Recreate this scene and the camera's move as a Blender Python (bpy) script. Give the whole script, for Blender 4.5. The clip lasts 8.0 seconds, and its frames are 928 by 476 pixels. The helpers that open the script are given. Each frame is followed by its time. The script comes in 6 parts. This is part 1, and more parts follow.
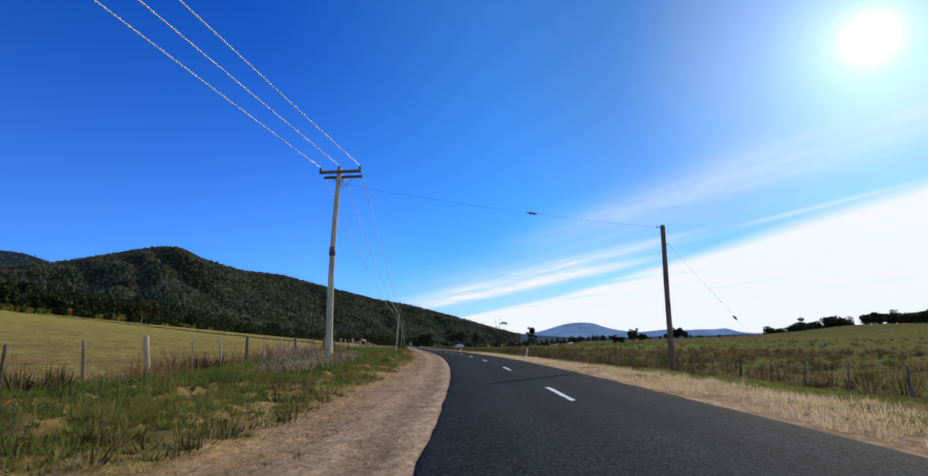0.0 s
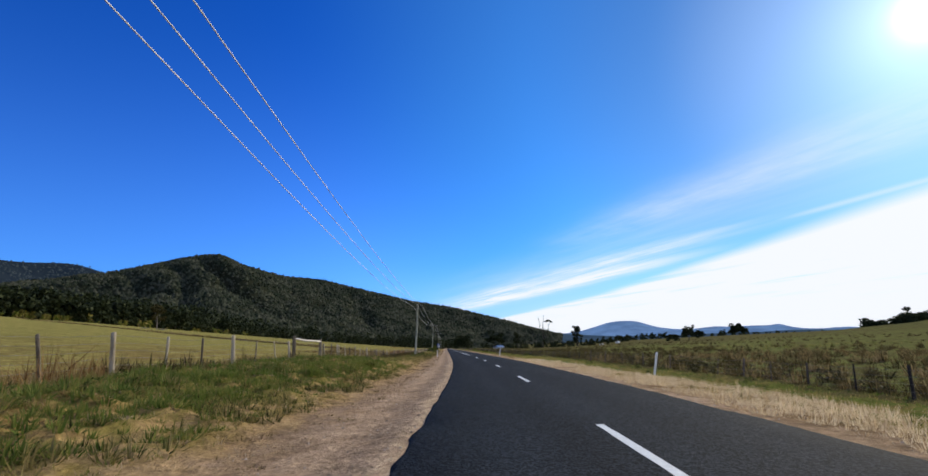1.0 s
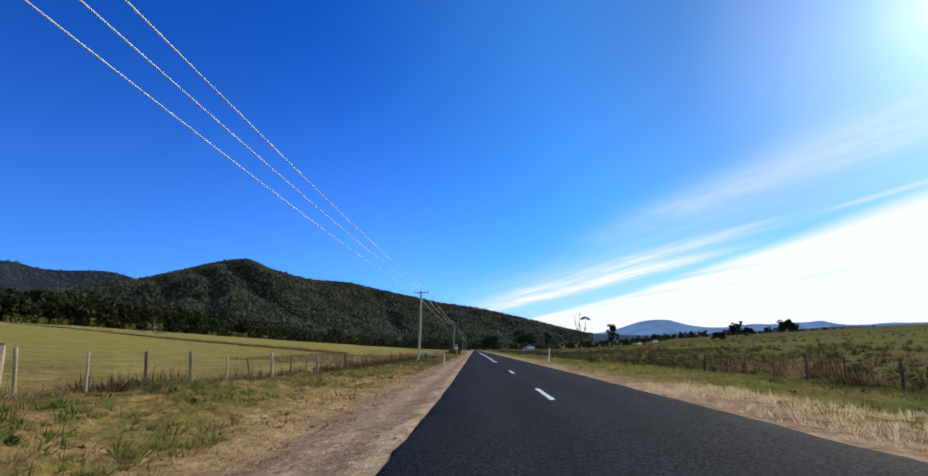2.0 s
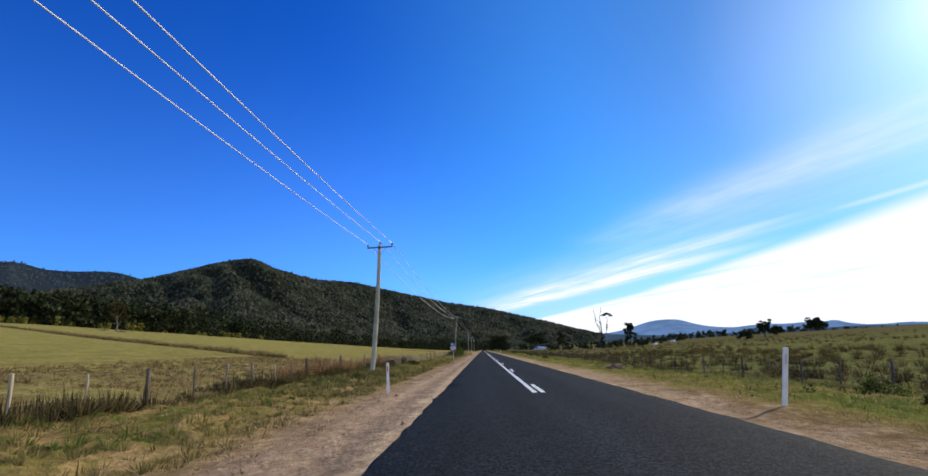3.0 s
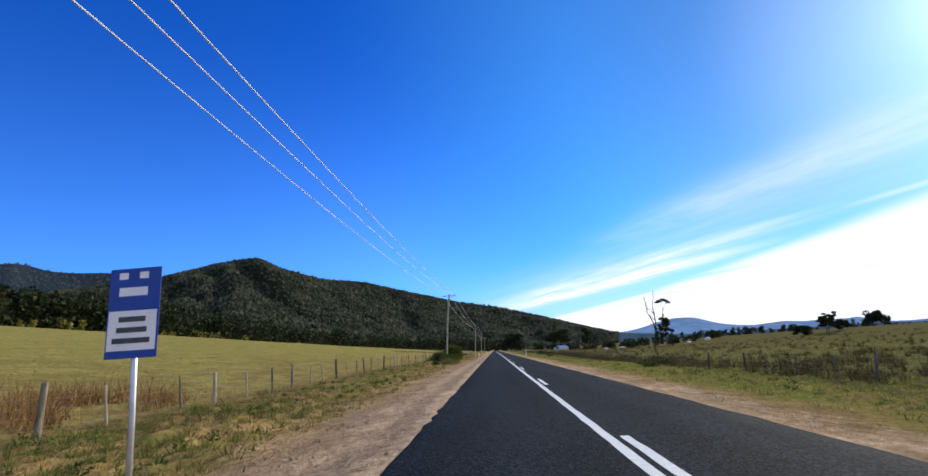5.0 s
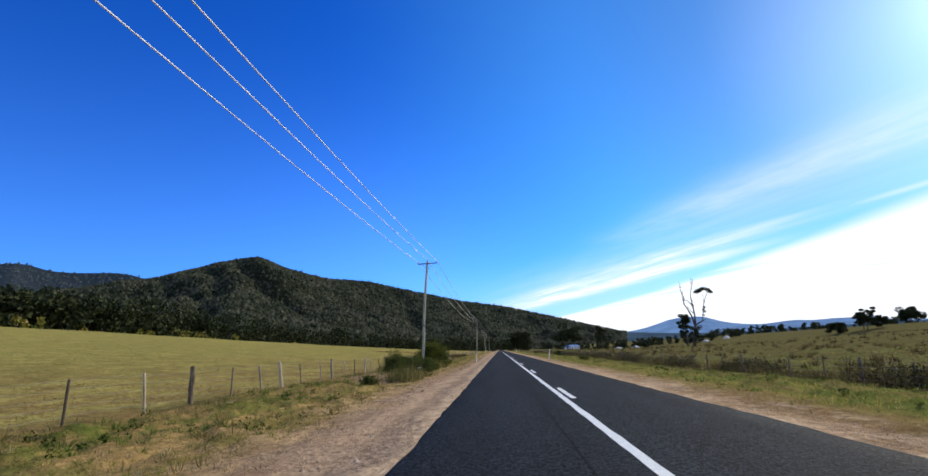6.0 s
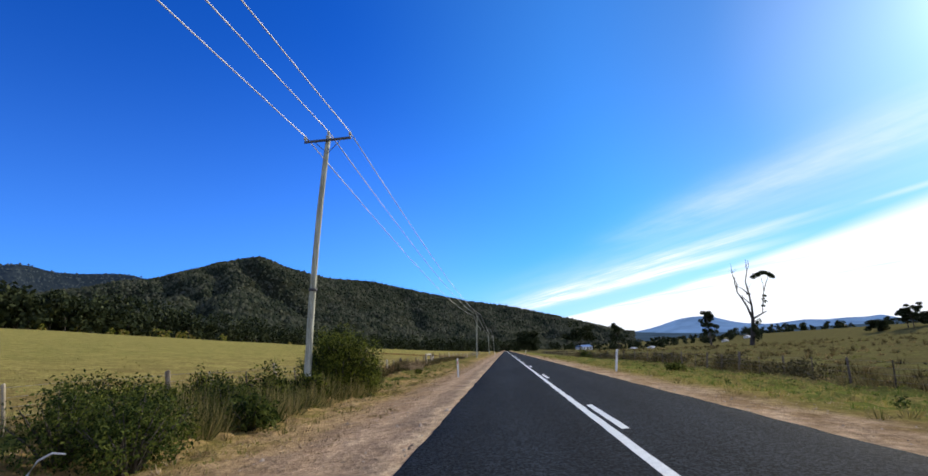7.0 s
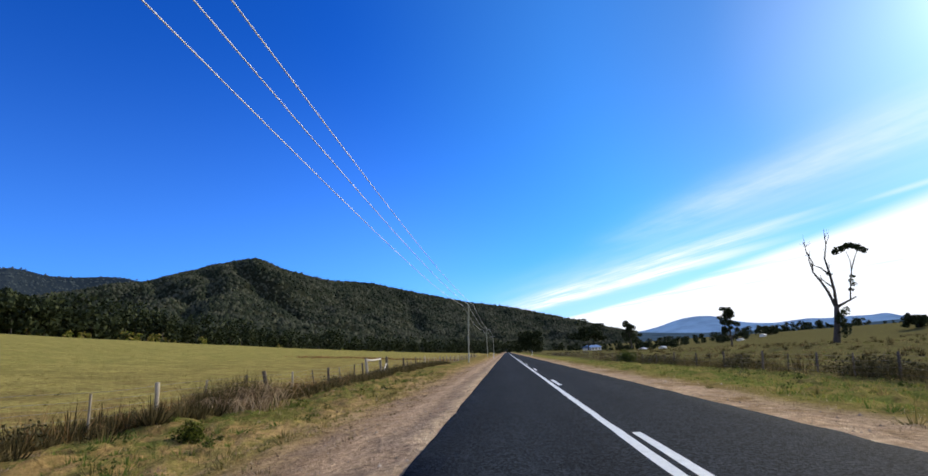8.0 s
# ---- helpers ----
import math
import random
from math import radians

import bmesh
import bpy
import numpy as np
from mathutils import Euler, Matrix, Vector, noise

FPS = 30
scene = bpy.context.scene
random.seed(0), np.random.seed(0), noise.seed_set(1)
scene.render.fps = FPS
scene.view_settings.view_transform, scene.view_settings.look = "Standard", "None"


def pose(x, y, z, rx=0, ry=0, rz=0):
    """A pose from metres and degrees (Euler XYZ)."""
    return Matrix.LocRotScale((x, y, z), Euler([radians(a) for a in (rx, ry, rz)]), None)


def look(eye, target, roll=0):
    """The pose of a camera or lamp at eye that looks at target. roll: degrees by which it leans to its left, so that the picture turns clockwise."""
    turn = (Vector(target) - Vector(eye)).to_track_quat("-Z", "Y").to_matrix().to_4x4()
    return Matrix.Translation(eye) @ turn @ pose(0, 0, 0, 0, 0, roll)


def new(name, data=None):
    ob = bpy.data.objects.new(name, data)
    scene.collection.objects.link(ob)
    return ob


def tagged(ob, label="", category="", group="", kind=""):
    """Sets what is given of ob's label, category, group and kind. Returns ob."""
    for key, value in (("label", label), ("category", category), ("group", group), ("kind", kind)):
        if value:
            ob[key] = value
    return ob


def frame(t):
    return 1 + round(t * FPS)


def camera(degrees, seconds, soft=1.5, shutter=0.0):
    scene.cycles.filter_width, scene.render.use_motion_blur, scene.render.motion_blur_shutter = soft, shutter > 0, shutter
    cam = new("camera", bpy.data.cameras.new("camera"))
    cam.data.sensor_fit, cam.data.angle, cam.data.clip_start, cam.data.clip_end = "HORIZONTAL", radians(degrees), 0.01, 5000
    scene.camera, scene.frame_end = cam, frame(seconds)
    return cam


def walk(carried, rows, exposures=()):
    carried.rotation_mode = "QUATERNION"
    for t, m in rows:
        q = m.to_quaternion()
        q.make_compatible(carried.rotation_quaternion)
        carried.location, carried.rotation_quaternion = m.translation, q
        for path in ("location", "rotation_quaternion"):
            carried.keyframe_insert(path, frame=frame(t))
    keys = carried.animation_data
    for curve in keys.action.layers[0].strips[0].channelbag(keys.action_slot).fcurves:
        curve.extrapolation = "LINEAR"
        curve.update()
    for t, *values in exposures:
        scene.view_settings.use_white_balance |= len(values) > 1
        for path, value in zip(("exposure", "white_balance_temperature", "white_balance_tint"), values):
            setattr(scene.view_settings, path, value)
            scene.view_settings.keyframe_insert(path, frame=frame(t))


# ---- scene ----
# Camera: dashboard height, driving out of a left bend onto a straight country road.
cam = camera(84.0, 8.0, soft=1.6)
PATH = [
    (0.0, -6.799, -89.282, 1.181, 11.66, 1.41, -6.36),
    (0.5, -4.789, -73.277, 1.181, 11.80, 1.88, -4.16),
    (1.0, -3.251, -58.063, 1.181, 11.94, 2.33, -1.95),
    (1.5, -2.311, -43.085, 1.181, 12.13, 2.70, -0.02),
    (3.0, -1.323, 3.897, 1.181, 12.33, 3.04, 1.99),
    (3.5, -1.325, 19.999, 1.181, 12.41, 2.98, 2.40),
    (4.0, -1.370, 35.654, 1.181, 12.37, 3.05, 2.85),
    (4.5, -1.370, 51.295, 1.181, 12.41, 3.28, 3.10),
    (6.0, -1.390, 98.114, 1.181, 12.44, 3.48, 3.86),
    (6.5, -1.345, 113.614, 1.181, 12.47, 3.52, 4.32),
    (7.0, -1.385, 129.053, 1.181, 12.54, 3.58, 4.47),
    (7.5, -1.400, 144.038, 1.181, 12.69, 3.83, 4.64),
    (8.0, -1.440, 158.991, 1.181, 12.73, 4.00, 4.56),
]
walk(cam, [(t, pose(x, y, z, 90 + p, r, w)) for t, x, y, z, p, r, w in PATH], exposures=[(0.0, -0.27), (1.5, -0.20), (3.0, -0.10), (4.5, 0.0), (8.0, 0.0)])

# ---------------------------------------------------------------- light
SUN_AZ, SUN_EL = radians(48.0), radians(25.0)
sun_way = Vector((math.sin(SUN_AZ) * math.cos(SUN_EL), math.cos(SUN_AZ) * math.cos(SUN_EL), math.sin(SUN_EL)))
sun = new("sun", bpy.data.lights.new("sun", "SUN"))
sun.data.energy, sun.data.angle, sun.data.color = 5.0, radians(0.5), (1.0, 0.893, 0.71)
sun.matrix_world = look(sun_way * 60, (0, 0, 0))

world = bpy.data.worlds.new("sky")
scene.world = world
world.use_nodes = True


def build_sky():
    """Clear deep-blue sky with thin cirrus running along the road and a cirrostratus bank towards the sun's side."""
    nt = world.node_tree
    nt.nodes.clear()
    N, L = nt.nodes.new, nt.links.new

    def op(kind, a, b=None, clamp=False):
        n = N("ShaderNodeMath")
        n.operation, n.use_clamp = kind, clamp
        for i, v in enumerate((a, b)):
            if v is None:
                continue
            if isinstance(v, (int, float)):
                n.inputs[i].default_value = v
            else:
                L(v, n.inputs[i])
        return n.outputs[0]

    def smooth(v, lo, hi):
        n = N("ShaderNodeMapRange")
        n.interpolation_type = "SMOOTHSTEP"
        L(v, n.inputs["Value"])
        n.inputs["From Min"].default_value, n.inputs["From Max"].default_value = lo, hi
        return n.outputs["Result"]

    sky = N("ShaderNodeTexSky")
    sky.sky_type, sky.sun_disc = "NISHITA", False
    sky.sun_elevation, sky.sun_rotation = SUN_EL, SUN_AZ
    sky.air_density, sky.dust_density, sky.ozone_density = 1.0, 0.6, 3.2
    co = N("ShaderNodeTexCoord")
    sep = N("ShaderNodeSeparateXYZ")
    L(co.outputs["Generated"], sep.inputs[0])
    z = op("MAXIMUM", sep.outputs["Z"], 0.015)
    px, py = op("DIVIDE", sep.outputs["X"], z), op("DIVIDE", sep.outputs["Y"], z)

    # cirrus bands lie askew to the road; the bank covers the low sky towards the right
    q = op("ADD", px, op("MULTIPLY", py, 0.32))
    r = op("SUBTRACT", py, op("MULTIPLY", px, 0.3))

    def cloud_noise(sq, sr, shift, detail, rough):
        c = N("ShaderNodeCombineXYZ")
        L(op("MULTIPLY", q, sq), c.inputs[0])
        L(op("MULTIPLY", r, sr), c.inputs[1])
        c.inputs[2].default_value = shift
        n = N("ShaderNodeTexNoise")
        n.inputs["Scale"].default_value = 1.0
        n.inputs["Detail"].default_value, n.inputs["Roughness"].default_value = detail, rough
        L(c.outputs[0], n.inputs["Vector"])
        return op("SUBTRACT", n.outputs["Fac"], 0.5)

    broad = cloud_noise(0.45, 0.10, 3.1, 3.0, 0.5)
    fine = cloud_noise(2.0, 0.42, 8.4, 7.0, 0.66)
    strands = cloud_noise(1.7, 0.34, 5.2, 5.0, 0.55)
    wool = cloud_noise(1.3, 0.9, 2.7, 6.0, 0.6)
    bent = op("SUBTRACT", px, op("MULTIPLY", op("MAXIMUM", op("SUBTRACT", py, 11.0), 0.0), -0.16))
    edge = op("ADD", bent, op("ADD", op("MULTIPLY", broad, 0.25), op("MULTIPLY", fine, 0.16)))
    thin_gaps = op("MULTIPLY", smooth(strands, -0.06, 0.16), smooth(py, 5.0, 9.0))
    bank = op("MULTIPLY", smooth(edge, 3.22, 4.0), op("SUBTRACT", 1.0, op("MULTIPLY", thin_gaps, 0.62)))

    def feather(mid, half, r0, r1, r2, r3):
        """A plume of cirrus along one band, fading out at both ends."""
        d = op("DIVIDE", op("ADD", op("SUBTRACT", q, mid), op("MULTIPLY", broad, 0.35)), half)
        body = op("POWER", 2.718, op("MULTIPLY", op("MULTIPLY", d, d), -1.0))
        return op("MULTIPLY", body, op("MULTIPLY", smooth(r, r0, r1), op("SUBTRACT", 1.0, smooth(r, r2, r3))))

    fibres = cloud_noise(5.5, 0.45, 1.9, 6.0, 0.6)
    texture = smooth(op("ADD", op("MULTIPLY", fibres, 0.9), op("ADD", op("MULTIPLY", strands, 0.8), op("MULTIPLY", wool, 0.5))), -0.26, 0.26)
    upper = op("MULTIPLY", feather(4.18, 0.40, 2.6, 5.4, 7.5, 12.0), 0.80)
    lower = op("MULTIPLY", feather(4.9, 0.52, 4.2, 7.0, 10.0, 18.0), 0.78)
    between = op("MULTIPLY", feather(4.5, 0.9, 3.4, 8.0, 11.0, 20.0), 0.55)
    plume = op("MULTIPLY", op("ADD", op("MAXIMUM", upper, lower), between), op("ADD", 0.35, op("MULTIPLY", texture, 0.65)))
    band = op("MULTIPLY", feather(3.05, 0.42, -1.5, 1.2, 2.8, 6.0), op("ADD", op("ADD", 0.50, op("MULTIPLY", fibres, 0.7)), op("MULTIPLY", wool, 1.5)))
    veil_band = op("MULTIPLY", feather(3.5, 0.6, 1.5, 3.5, 6.0, 12.0), op("ADD", 0.30, op("MULTIPLY", strands, 0.9)))
    sliver = op("MULTIPLY", feather(4.42, 0.10, 1.0, 2.4, 3.0, 3.8), 0.55)
    soft = op("MAXIMUM", op("MAXIMUM", band, sliver), veil_band)
    # unseen high cloud veil added behind the road's direction, to make the fill less blue
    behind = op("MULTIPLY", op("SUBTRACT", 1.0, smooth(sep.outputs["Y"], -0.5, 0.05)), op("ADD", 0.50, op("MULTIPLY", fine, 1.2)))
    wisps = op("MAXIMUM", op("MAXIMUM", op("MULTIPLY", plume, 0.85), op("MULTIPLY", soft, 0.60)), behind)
    near_sun = N("ShaderNodeVectorMath")
    near_sun.operation = "DOT_PRODUCT"
    L(co.outputs["Generated"], near_sun.inputs[0])
    near_sun.inputs[1].default_value = sun_way
    dot = near_sun.outputs["Value"]
    veil = op("ADD", op("MULTIPLY", smooth(px, -0.5, 4.0), 0.09), op("MULTIPLY", smooth(dot, 0.93, 1.0), 0.12))
    low = op("MULTIPLY", op("SUBTRACT", 1.0, smooth(sep.outputs["Z"], 0.0, 0.17)), op("MULTIPLY", smooth(sep.outputs["X"], -0.30, 0.45), 0.60))
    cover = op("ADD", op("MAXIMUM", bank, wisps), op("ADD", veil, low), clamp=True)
    mix = N("ShaderNodeMixRGB")
    L(cover, mix.inputs["Fac"])
    tint = N("ShaderNodeMixRGB")
    tint.blend_type = "MULTIPLY"
    tint.inputs["Fac"].default_value = 1.0
    deep = N("ShaderNodeMixRGB")
    L(smooth(sep.outputs["Z"], 0.08, 0.62), deep.inputs["Fac"])
    deep.inputs["Color1"].default_value, deep.inputs["Color2"].default_value = (0.48, 1.16, 2.50, 1), (0.075, 0.62, 1.90, 1)
    warm = N("ShaderNodeMixRGB")
    L(smooth(dot, 0.52, 0.84), warm.inputs["Fac"])
    L(deep.outputs["Color"], warm.inputs["Color1"])
    warm.inputs["Color2"].default_value = (0.24, 0.93, 1.85, 1)
    shade = N("ShaderNodeMixRGB")
    L(smooth(dot, 0.82, 1.0), shade.inputs["Fac"])
    L(warm.outputs["Color"], shade.inputs["Color1"])
    shade.inputs["Color2"].default_value = (0.24, 0.60, 1.15, 1)
    L(sky.outputs["Color"], tint.inputs["Color1"])
    L(shade.outputs["Color"], tint.inputs["Color2"])
    L(tint.outputs["Color"], mix.inputs["Color1"])
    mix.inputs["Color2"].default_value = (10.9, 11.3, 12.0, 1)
    bg, out = N("ShaderNodeBackground"), N("ShaderNodeOutputWorld")
    bg.inputs["Strength"].default_value = 0.1
    glare = N("ShaderNodeMixRGB")
    glare.blend_type = "ADD"
    L(op("ADD", op("MULTIPLY", op("POWER", op("MAXIMUM", dot, 0.0), 2500.0), 0.6), op("ADD", op("MULTIPLY", op("POWER", op("MAXIMUM", dot, 0.0), 260.0), 0.20), op("MULTIPLY", op("POWER", op("MAXIMUM", dot, 0.0), 60.0), 0.05))), glare.inputs["Fac"])
    L(mix.outputs["Color"], glare.inputs["Color1"])
    glare.inputs["Color2"].default_value = (22, 21, 19, 1)
    L(glare.outputs["Color"], bg.inputs["Color"])
    L(bg.outputs["Background"], out.inputs["Surface"])


build_sky()

# ---------------------------------------------------------------- materials


def material(name, colours, scale=1.0, rough=0.85, bump=0.3, bump_scale=30.0, metallic=0.0, translucent=0.0, random=0.0, by="", stretch=(1, 1, 1), detail=6.0, fine=0.0, specular=0.3):
    """Procedural surface: a noise ramp through the colours, finer mottling, bump, and a spread per island or per object."""
    m = bpy.data.materials.new(name)
    m.use_nodes = True
    nt = m.node_tree
    nt.nodes.clear()
    N, L = nt.nodes.new, nt.links.new
    out, b = N("ShaderNodeOutputMaterial"), N("ShaderNodeBsdfPrincipled")
    co, mp = N("ShaderNodeTexCoord"), N("ShaderNodeMapping")
    mp.inputs["Scale"].default_value = stretch
    L(co.outputs["Object"], mp.inputs["Vector"])
    noise_a = N("ShaderNodeTexNoise")
    noise_a.inputs["Scale"].default_value, noise_a.inputs["Detail"].default_value = scale, detail
    noise_a.inputs["Roughness"].default_value = 0.65
    L(mp.outputs["Vector"], noise_a.inputs["Vector"])
    ramp = N("ShaderNodeValToRGB")
    els = ramp.color_ramp.elements
    for i, c in enumerate(colours):
        pos = 0.3 + 0.4 * i / max(1, len(colours) - 1)
        e = els[i] if i < 2 else els.new(pos)
        e.position, e.color = pos, (*c, 1)
    fac = noise_a.outputs["Fac"]
    if by:
        if by == "island":
            r = N("ShaderNodeNewGeometry").outputs["Random Per Island"]
        else:
            r = N("ShaderNodeObjectInfo").outputs["Random"]
        mixf = N("ShaderNodeMath")
        mixf.operation = "MULTIPLY_ADD"
        L(r, mixf.inputs[0])
        mixf.inputs[1].default_value = random
        half = N("ShaderNodeMath")
        half.operation = "SUBTRACT"
        L(fac, half.inputs[0])
        half.inputs[1].default_value = random / 2
        L(half.outputs[0], mixf.inputs[2])
        fac = mixf.outputs[0]
    L(fac, ramp.inputs["Fac"])
    colour = ramp.outputs["Color"]
    noise_b = N("ShaderNodeTexNoise")
    noise_b.inputs["Scale"].default_value, noise_b.inputs["Detail"].default_value = bump_scale, 8.0
    L(mp.outputs["Vector"], noise_b.inputs["Vector"])
    if fine:
        mul = N("ShaderNodeMixRGB")
        mul.blend_type = "OVERLAY"
        mul.inputs["Fac"].default_value = fine
        L(colour, mul.inputs["Color1"])
        L(noise_b.outputs["Fac"], mul.inputs["Color2"])
        colour = mul.outputs["Color"]
    L(colour, b.inputs["Base Color"])
    b.inputs["Roughness"].default_value, b.inputs["Metallic"].default_value = rough, metallic
    b.inputs["Specular IOR Level"].default_value = specular
    if bump:
        bn = N("ShaderNodeBump")
        bn.inputs["Strength"].default_value, bn.inputs["Distance"].default_value = bump, 0.02
        L(noise_b.outputs["Fac"], bn.inputs["Height"])
        L(bn.outputs["Normal"], b.inputs["Normal"])
    surface = b.outputs["BSDF"]
    if translucent:
        tr, mx = N("ShaderNodeBsdfTranslucent"), N("ShaderNodeMixShader")
        L(colour, tr.inputs["Color"])
        mx.inputs["Fac"].default_value = translucent
        L(surface, mx.inputs[1])
        L(tr.outputs["BSDF"], mx.inputs[2])
        surface = mx.outputs["Shader"]
    L(surface, out.inputs["Surface"])
    return m


def ground_material():
    """Bands across the road reserve (sand, gravel, straw, grass, pasture) with ragged borders, from the sheet's lateral attribute."""
    m = bpy.data.materials.new("earth_and_grass")
    m.use_nodes = True
    nt = m.node_tree
    nt.nodes.clear()
    N, L = nt.nodes.new, nt.links.new
    out, b = N("ShaderNodeOutputMaterial"), N("ShaderNodeBsdfPrincipled")
    b.inputs["Roughness"].default_value, b.inputs["Specular IOR Level"].default_value = 0.95, 0.0
    at, co = N("ShaderNodeAttribute"), N("ShaderNodeTexCoord")
    at.attribute_name = "lateral"

    def nz(scale, detail=6.0, stretch=None):
        n = N("ShaderNodeTexNoise")
        n.inputs["Scale"].default_value, n.inputs["Detail"].default_value, n.inputs["Roughness"].default_value = scale, detail, 0.65
        if stretch:
            mp = N("ShaderNodeMapping")
            mp.inputs["Scale"].default_value = stretch
            L(co.outputs["Object"], mp.inputs["Vector"])
            L(mp.outputs["Vector"], n.inputs["Vector"])
        else:
            L(co.outputs["Object"], n.inputs["Vector"])
        return n.outputs["Fac"]

    def madd(a, k, c):
        n = N("ShaderNodeMath")
        n.operation = "MULTIPLY_ADD"
        L(a, n.inputs[0])
        n.inputs[1].default_value = k
        if isinstance(c, (int, float)):
            n.inputs[2].default_value = c
        else:
            L(c, n.inputs[2])
        return n.outputs[0]

    wob = madd(nz(0.45, 8.0), 1.7, madd(at.outputs["Fac"], 1.0, -0.85))
    wob = madd(nz(3.0, 4.0), 0.5, madd(wob, 1.0, -0.25))
    pos = madd(wob, 1 / 80, 0.5)

    def band(stops):
        r = N("ShaderNodeValToRGB")
        els = r.color_ramp.elements
        for i, (u, c) in enumerate(stops):
            p = (u + 40) / 80
            e = els[i] if i < 2 else els.new(p)
            e.position, e.color = p, (*c, 1)
        L(pos, r.inputs["Fac"])
        return r.outputs["Color"]

    sand, gravel, brown = (0.55, 0.40, 0.245), (0.40, 0.285, 0.175), (0.30, 0.21, 0.13)
    straw, dry, green = (0.37, 0.245, 0.11), (0.19, 0.14, 0.042), (0.095, 0.112, 0.024)
    paddock, rough_p = (0.275, 0.235, 0.072), (0.165, 0.176, 0.052)
    a = band([(-40, paddock), (-12.5, paddock), (-11.6, (0.12, 0.10, 0.04)), (-9.8, green), (-7.4, (0.17, 0.148, 0.044)), (-6.0, (0.25, 0.19, 0.06)), (-5.4, (0.30, 0.20, 0.09)), (-4.9, brown), (-4.25, gravel), (-4.0, (0.47, 0.335, 0.205)), (-3.6, (0.47, 0.335, 0.205)), (-3.35, brown), (-3.0, (0.30, 0.22, 0.15)), (-2.85, sand),
              (2.5, sand), (3.0, gravel), (3.5, (0.42, 0.305, 0.18)), (4.1, (0.24, 0.19, 0.06)), (5.0, (0.15, 0.168, 0.038)), (11.0, (0.12, 0.135, 0.032)), (13.0, (0.06, 0.055, 0.022)), (15.0, rough_p), (40, rough_p)])
    # patches of another state of the same cover
    c = band([(-40, (0.215, 0.198, 0.056)), (-12.5, (0.21, 0.15, 0.055)), (-10.5, (0.22, 0.15, 0.058)), (-7.5, (0.31, 0.21, 0.08)), (-5.4, (0.42, 0.29, 0.14)), (-4.4, (0.33, 0.225, 0.13)), (-3.8, (0.46, 0.32, 0.19)), (-3.2, (0.24, 0.18, 0.125)), (-2.85, (0.52, 0.38, 0.23)),
              (2.6, (0.40, 0.28, 0.16)), (3.4, (0.24, 0.16, 0.075)), (4.6, (0.24, 0.19, 0.06)), (9.0, (0.20, 0.165, 0.055)), (13.0, (0.10, 0.085, 0.035)), (20.0, (0.125, 0.110, 0.042)), (40, (0.125, 0.110, 0.042))])
    mx = N("ShaderNodeMixRGB")
    sel = N("ShaderNodeValToRGB")
    sel.color_ramp.elements[0].position, sel.color_ramp.elements[1].position = 0.46, 0.54
    L(madd(nz(1.5, 8.0, (1.4, 0.8, 1)), 0.45, madd(nz(0.32, 6.0, (1.3, 0.8, 1)), 0.55, 0.0)), sel.inputs["Fac"])
    where = N("ShaderNodeSeparateXYZ")
    L(co.outputs["Object"], where.inputs[0])

    def span(v, lo, hi, top):
        n = N("ShaderNodeMapRange")
        L(v, n.inputs["Value"])
        n.inputs["From Min"].default_value, n.inputs["From Max"].default_value, n.inputs["To Max"].default_value = lo, hi, top
        return n.outputs["Result"]

    drier = N("ShaderNodeMath")
    drier.operation = "MULTIPLY_ADD"
    L(span(where.outputs["Y"], 105, 190, 0.8), drier.inputs[0])
    L(span(at.outputs["Fac"], 12, 15, 1.0), drier.inputs[1])
    L(sel.outputs["Color"], drier.inputs[2])
    drier.use_clamp = True
    L(drier.outputs[0], mx.inputs["Fac"])
    L(a, mx.inputs["Color1"])
    L(c, mx.inputs["Color2"])
    grain = nz(10.0, 9.0)
    ov = N("ShaderNodeMixRGB")
    ov.blend_type, ov.inputs["Fac"].default_value = "OVERLAY", 0.75
    L(mx.outputs["Color"], ov.inputs["Color1"])
    L(grain, ov.inputs["Color2"])
    ov2 = N("ShaderNodeMixRGB")
    ov2.blend_type, ov2.inputs["Fac"].default_value = "OVERLAY", 0.8
    L(ov.outputs["Color"], ov2.inputs["Color1"])
    clods = nz(4.2, 7.0, (1.3, 0.8, 1))
    L(clods, ov2.inputs["Color2"])
    ov3 = N("ShaderNodeMixRGB")
    ov3.blend_type, ov3.inputs["Fac"].default_value = "OVERLAY", 0.45
    L(ov2.outputs["Color"], ov3.inputs["Color1"])
    L(nz(0.55, 7.0), ov3.inputs["Color2"])
    L(ov3.outputs["Color"], b.inputs["Base Color"])
    bn = N("ShaderNodeBump")
    bn.inputs["Strength"].default_value, bn.inputs["Distance"].default_value = 0.9, 0.04
    L(grain, bn.inputs["Height"])
    # matted clods and hoof-marks stand in deeper relief than the grain
    bn2 = N("ShaderNodeBump")
    bn2.inputs["Strength"].default_value, bn2.inputs["Distance"].default_value = 0.9, 0.16
    L(clods, bn2.inputs["Height"])
    L(bn2.outputs["Normal"], bn.inputs["Normal"])
    L(bn.outputs["Normal"], b.inputs["Normal"])
    L(b.outputs["BSDF"], out.inputs["Surface"])
    return m


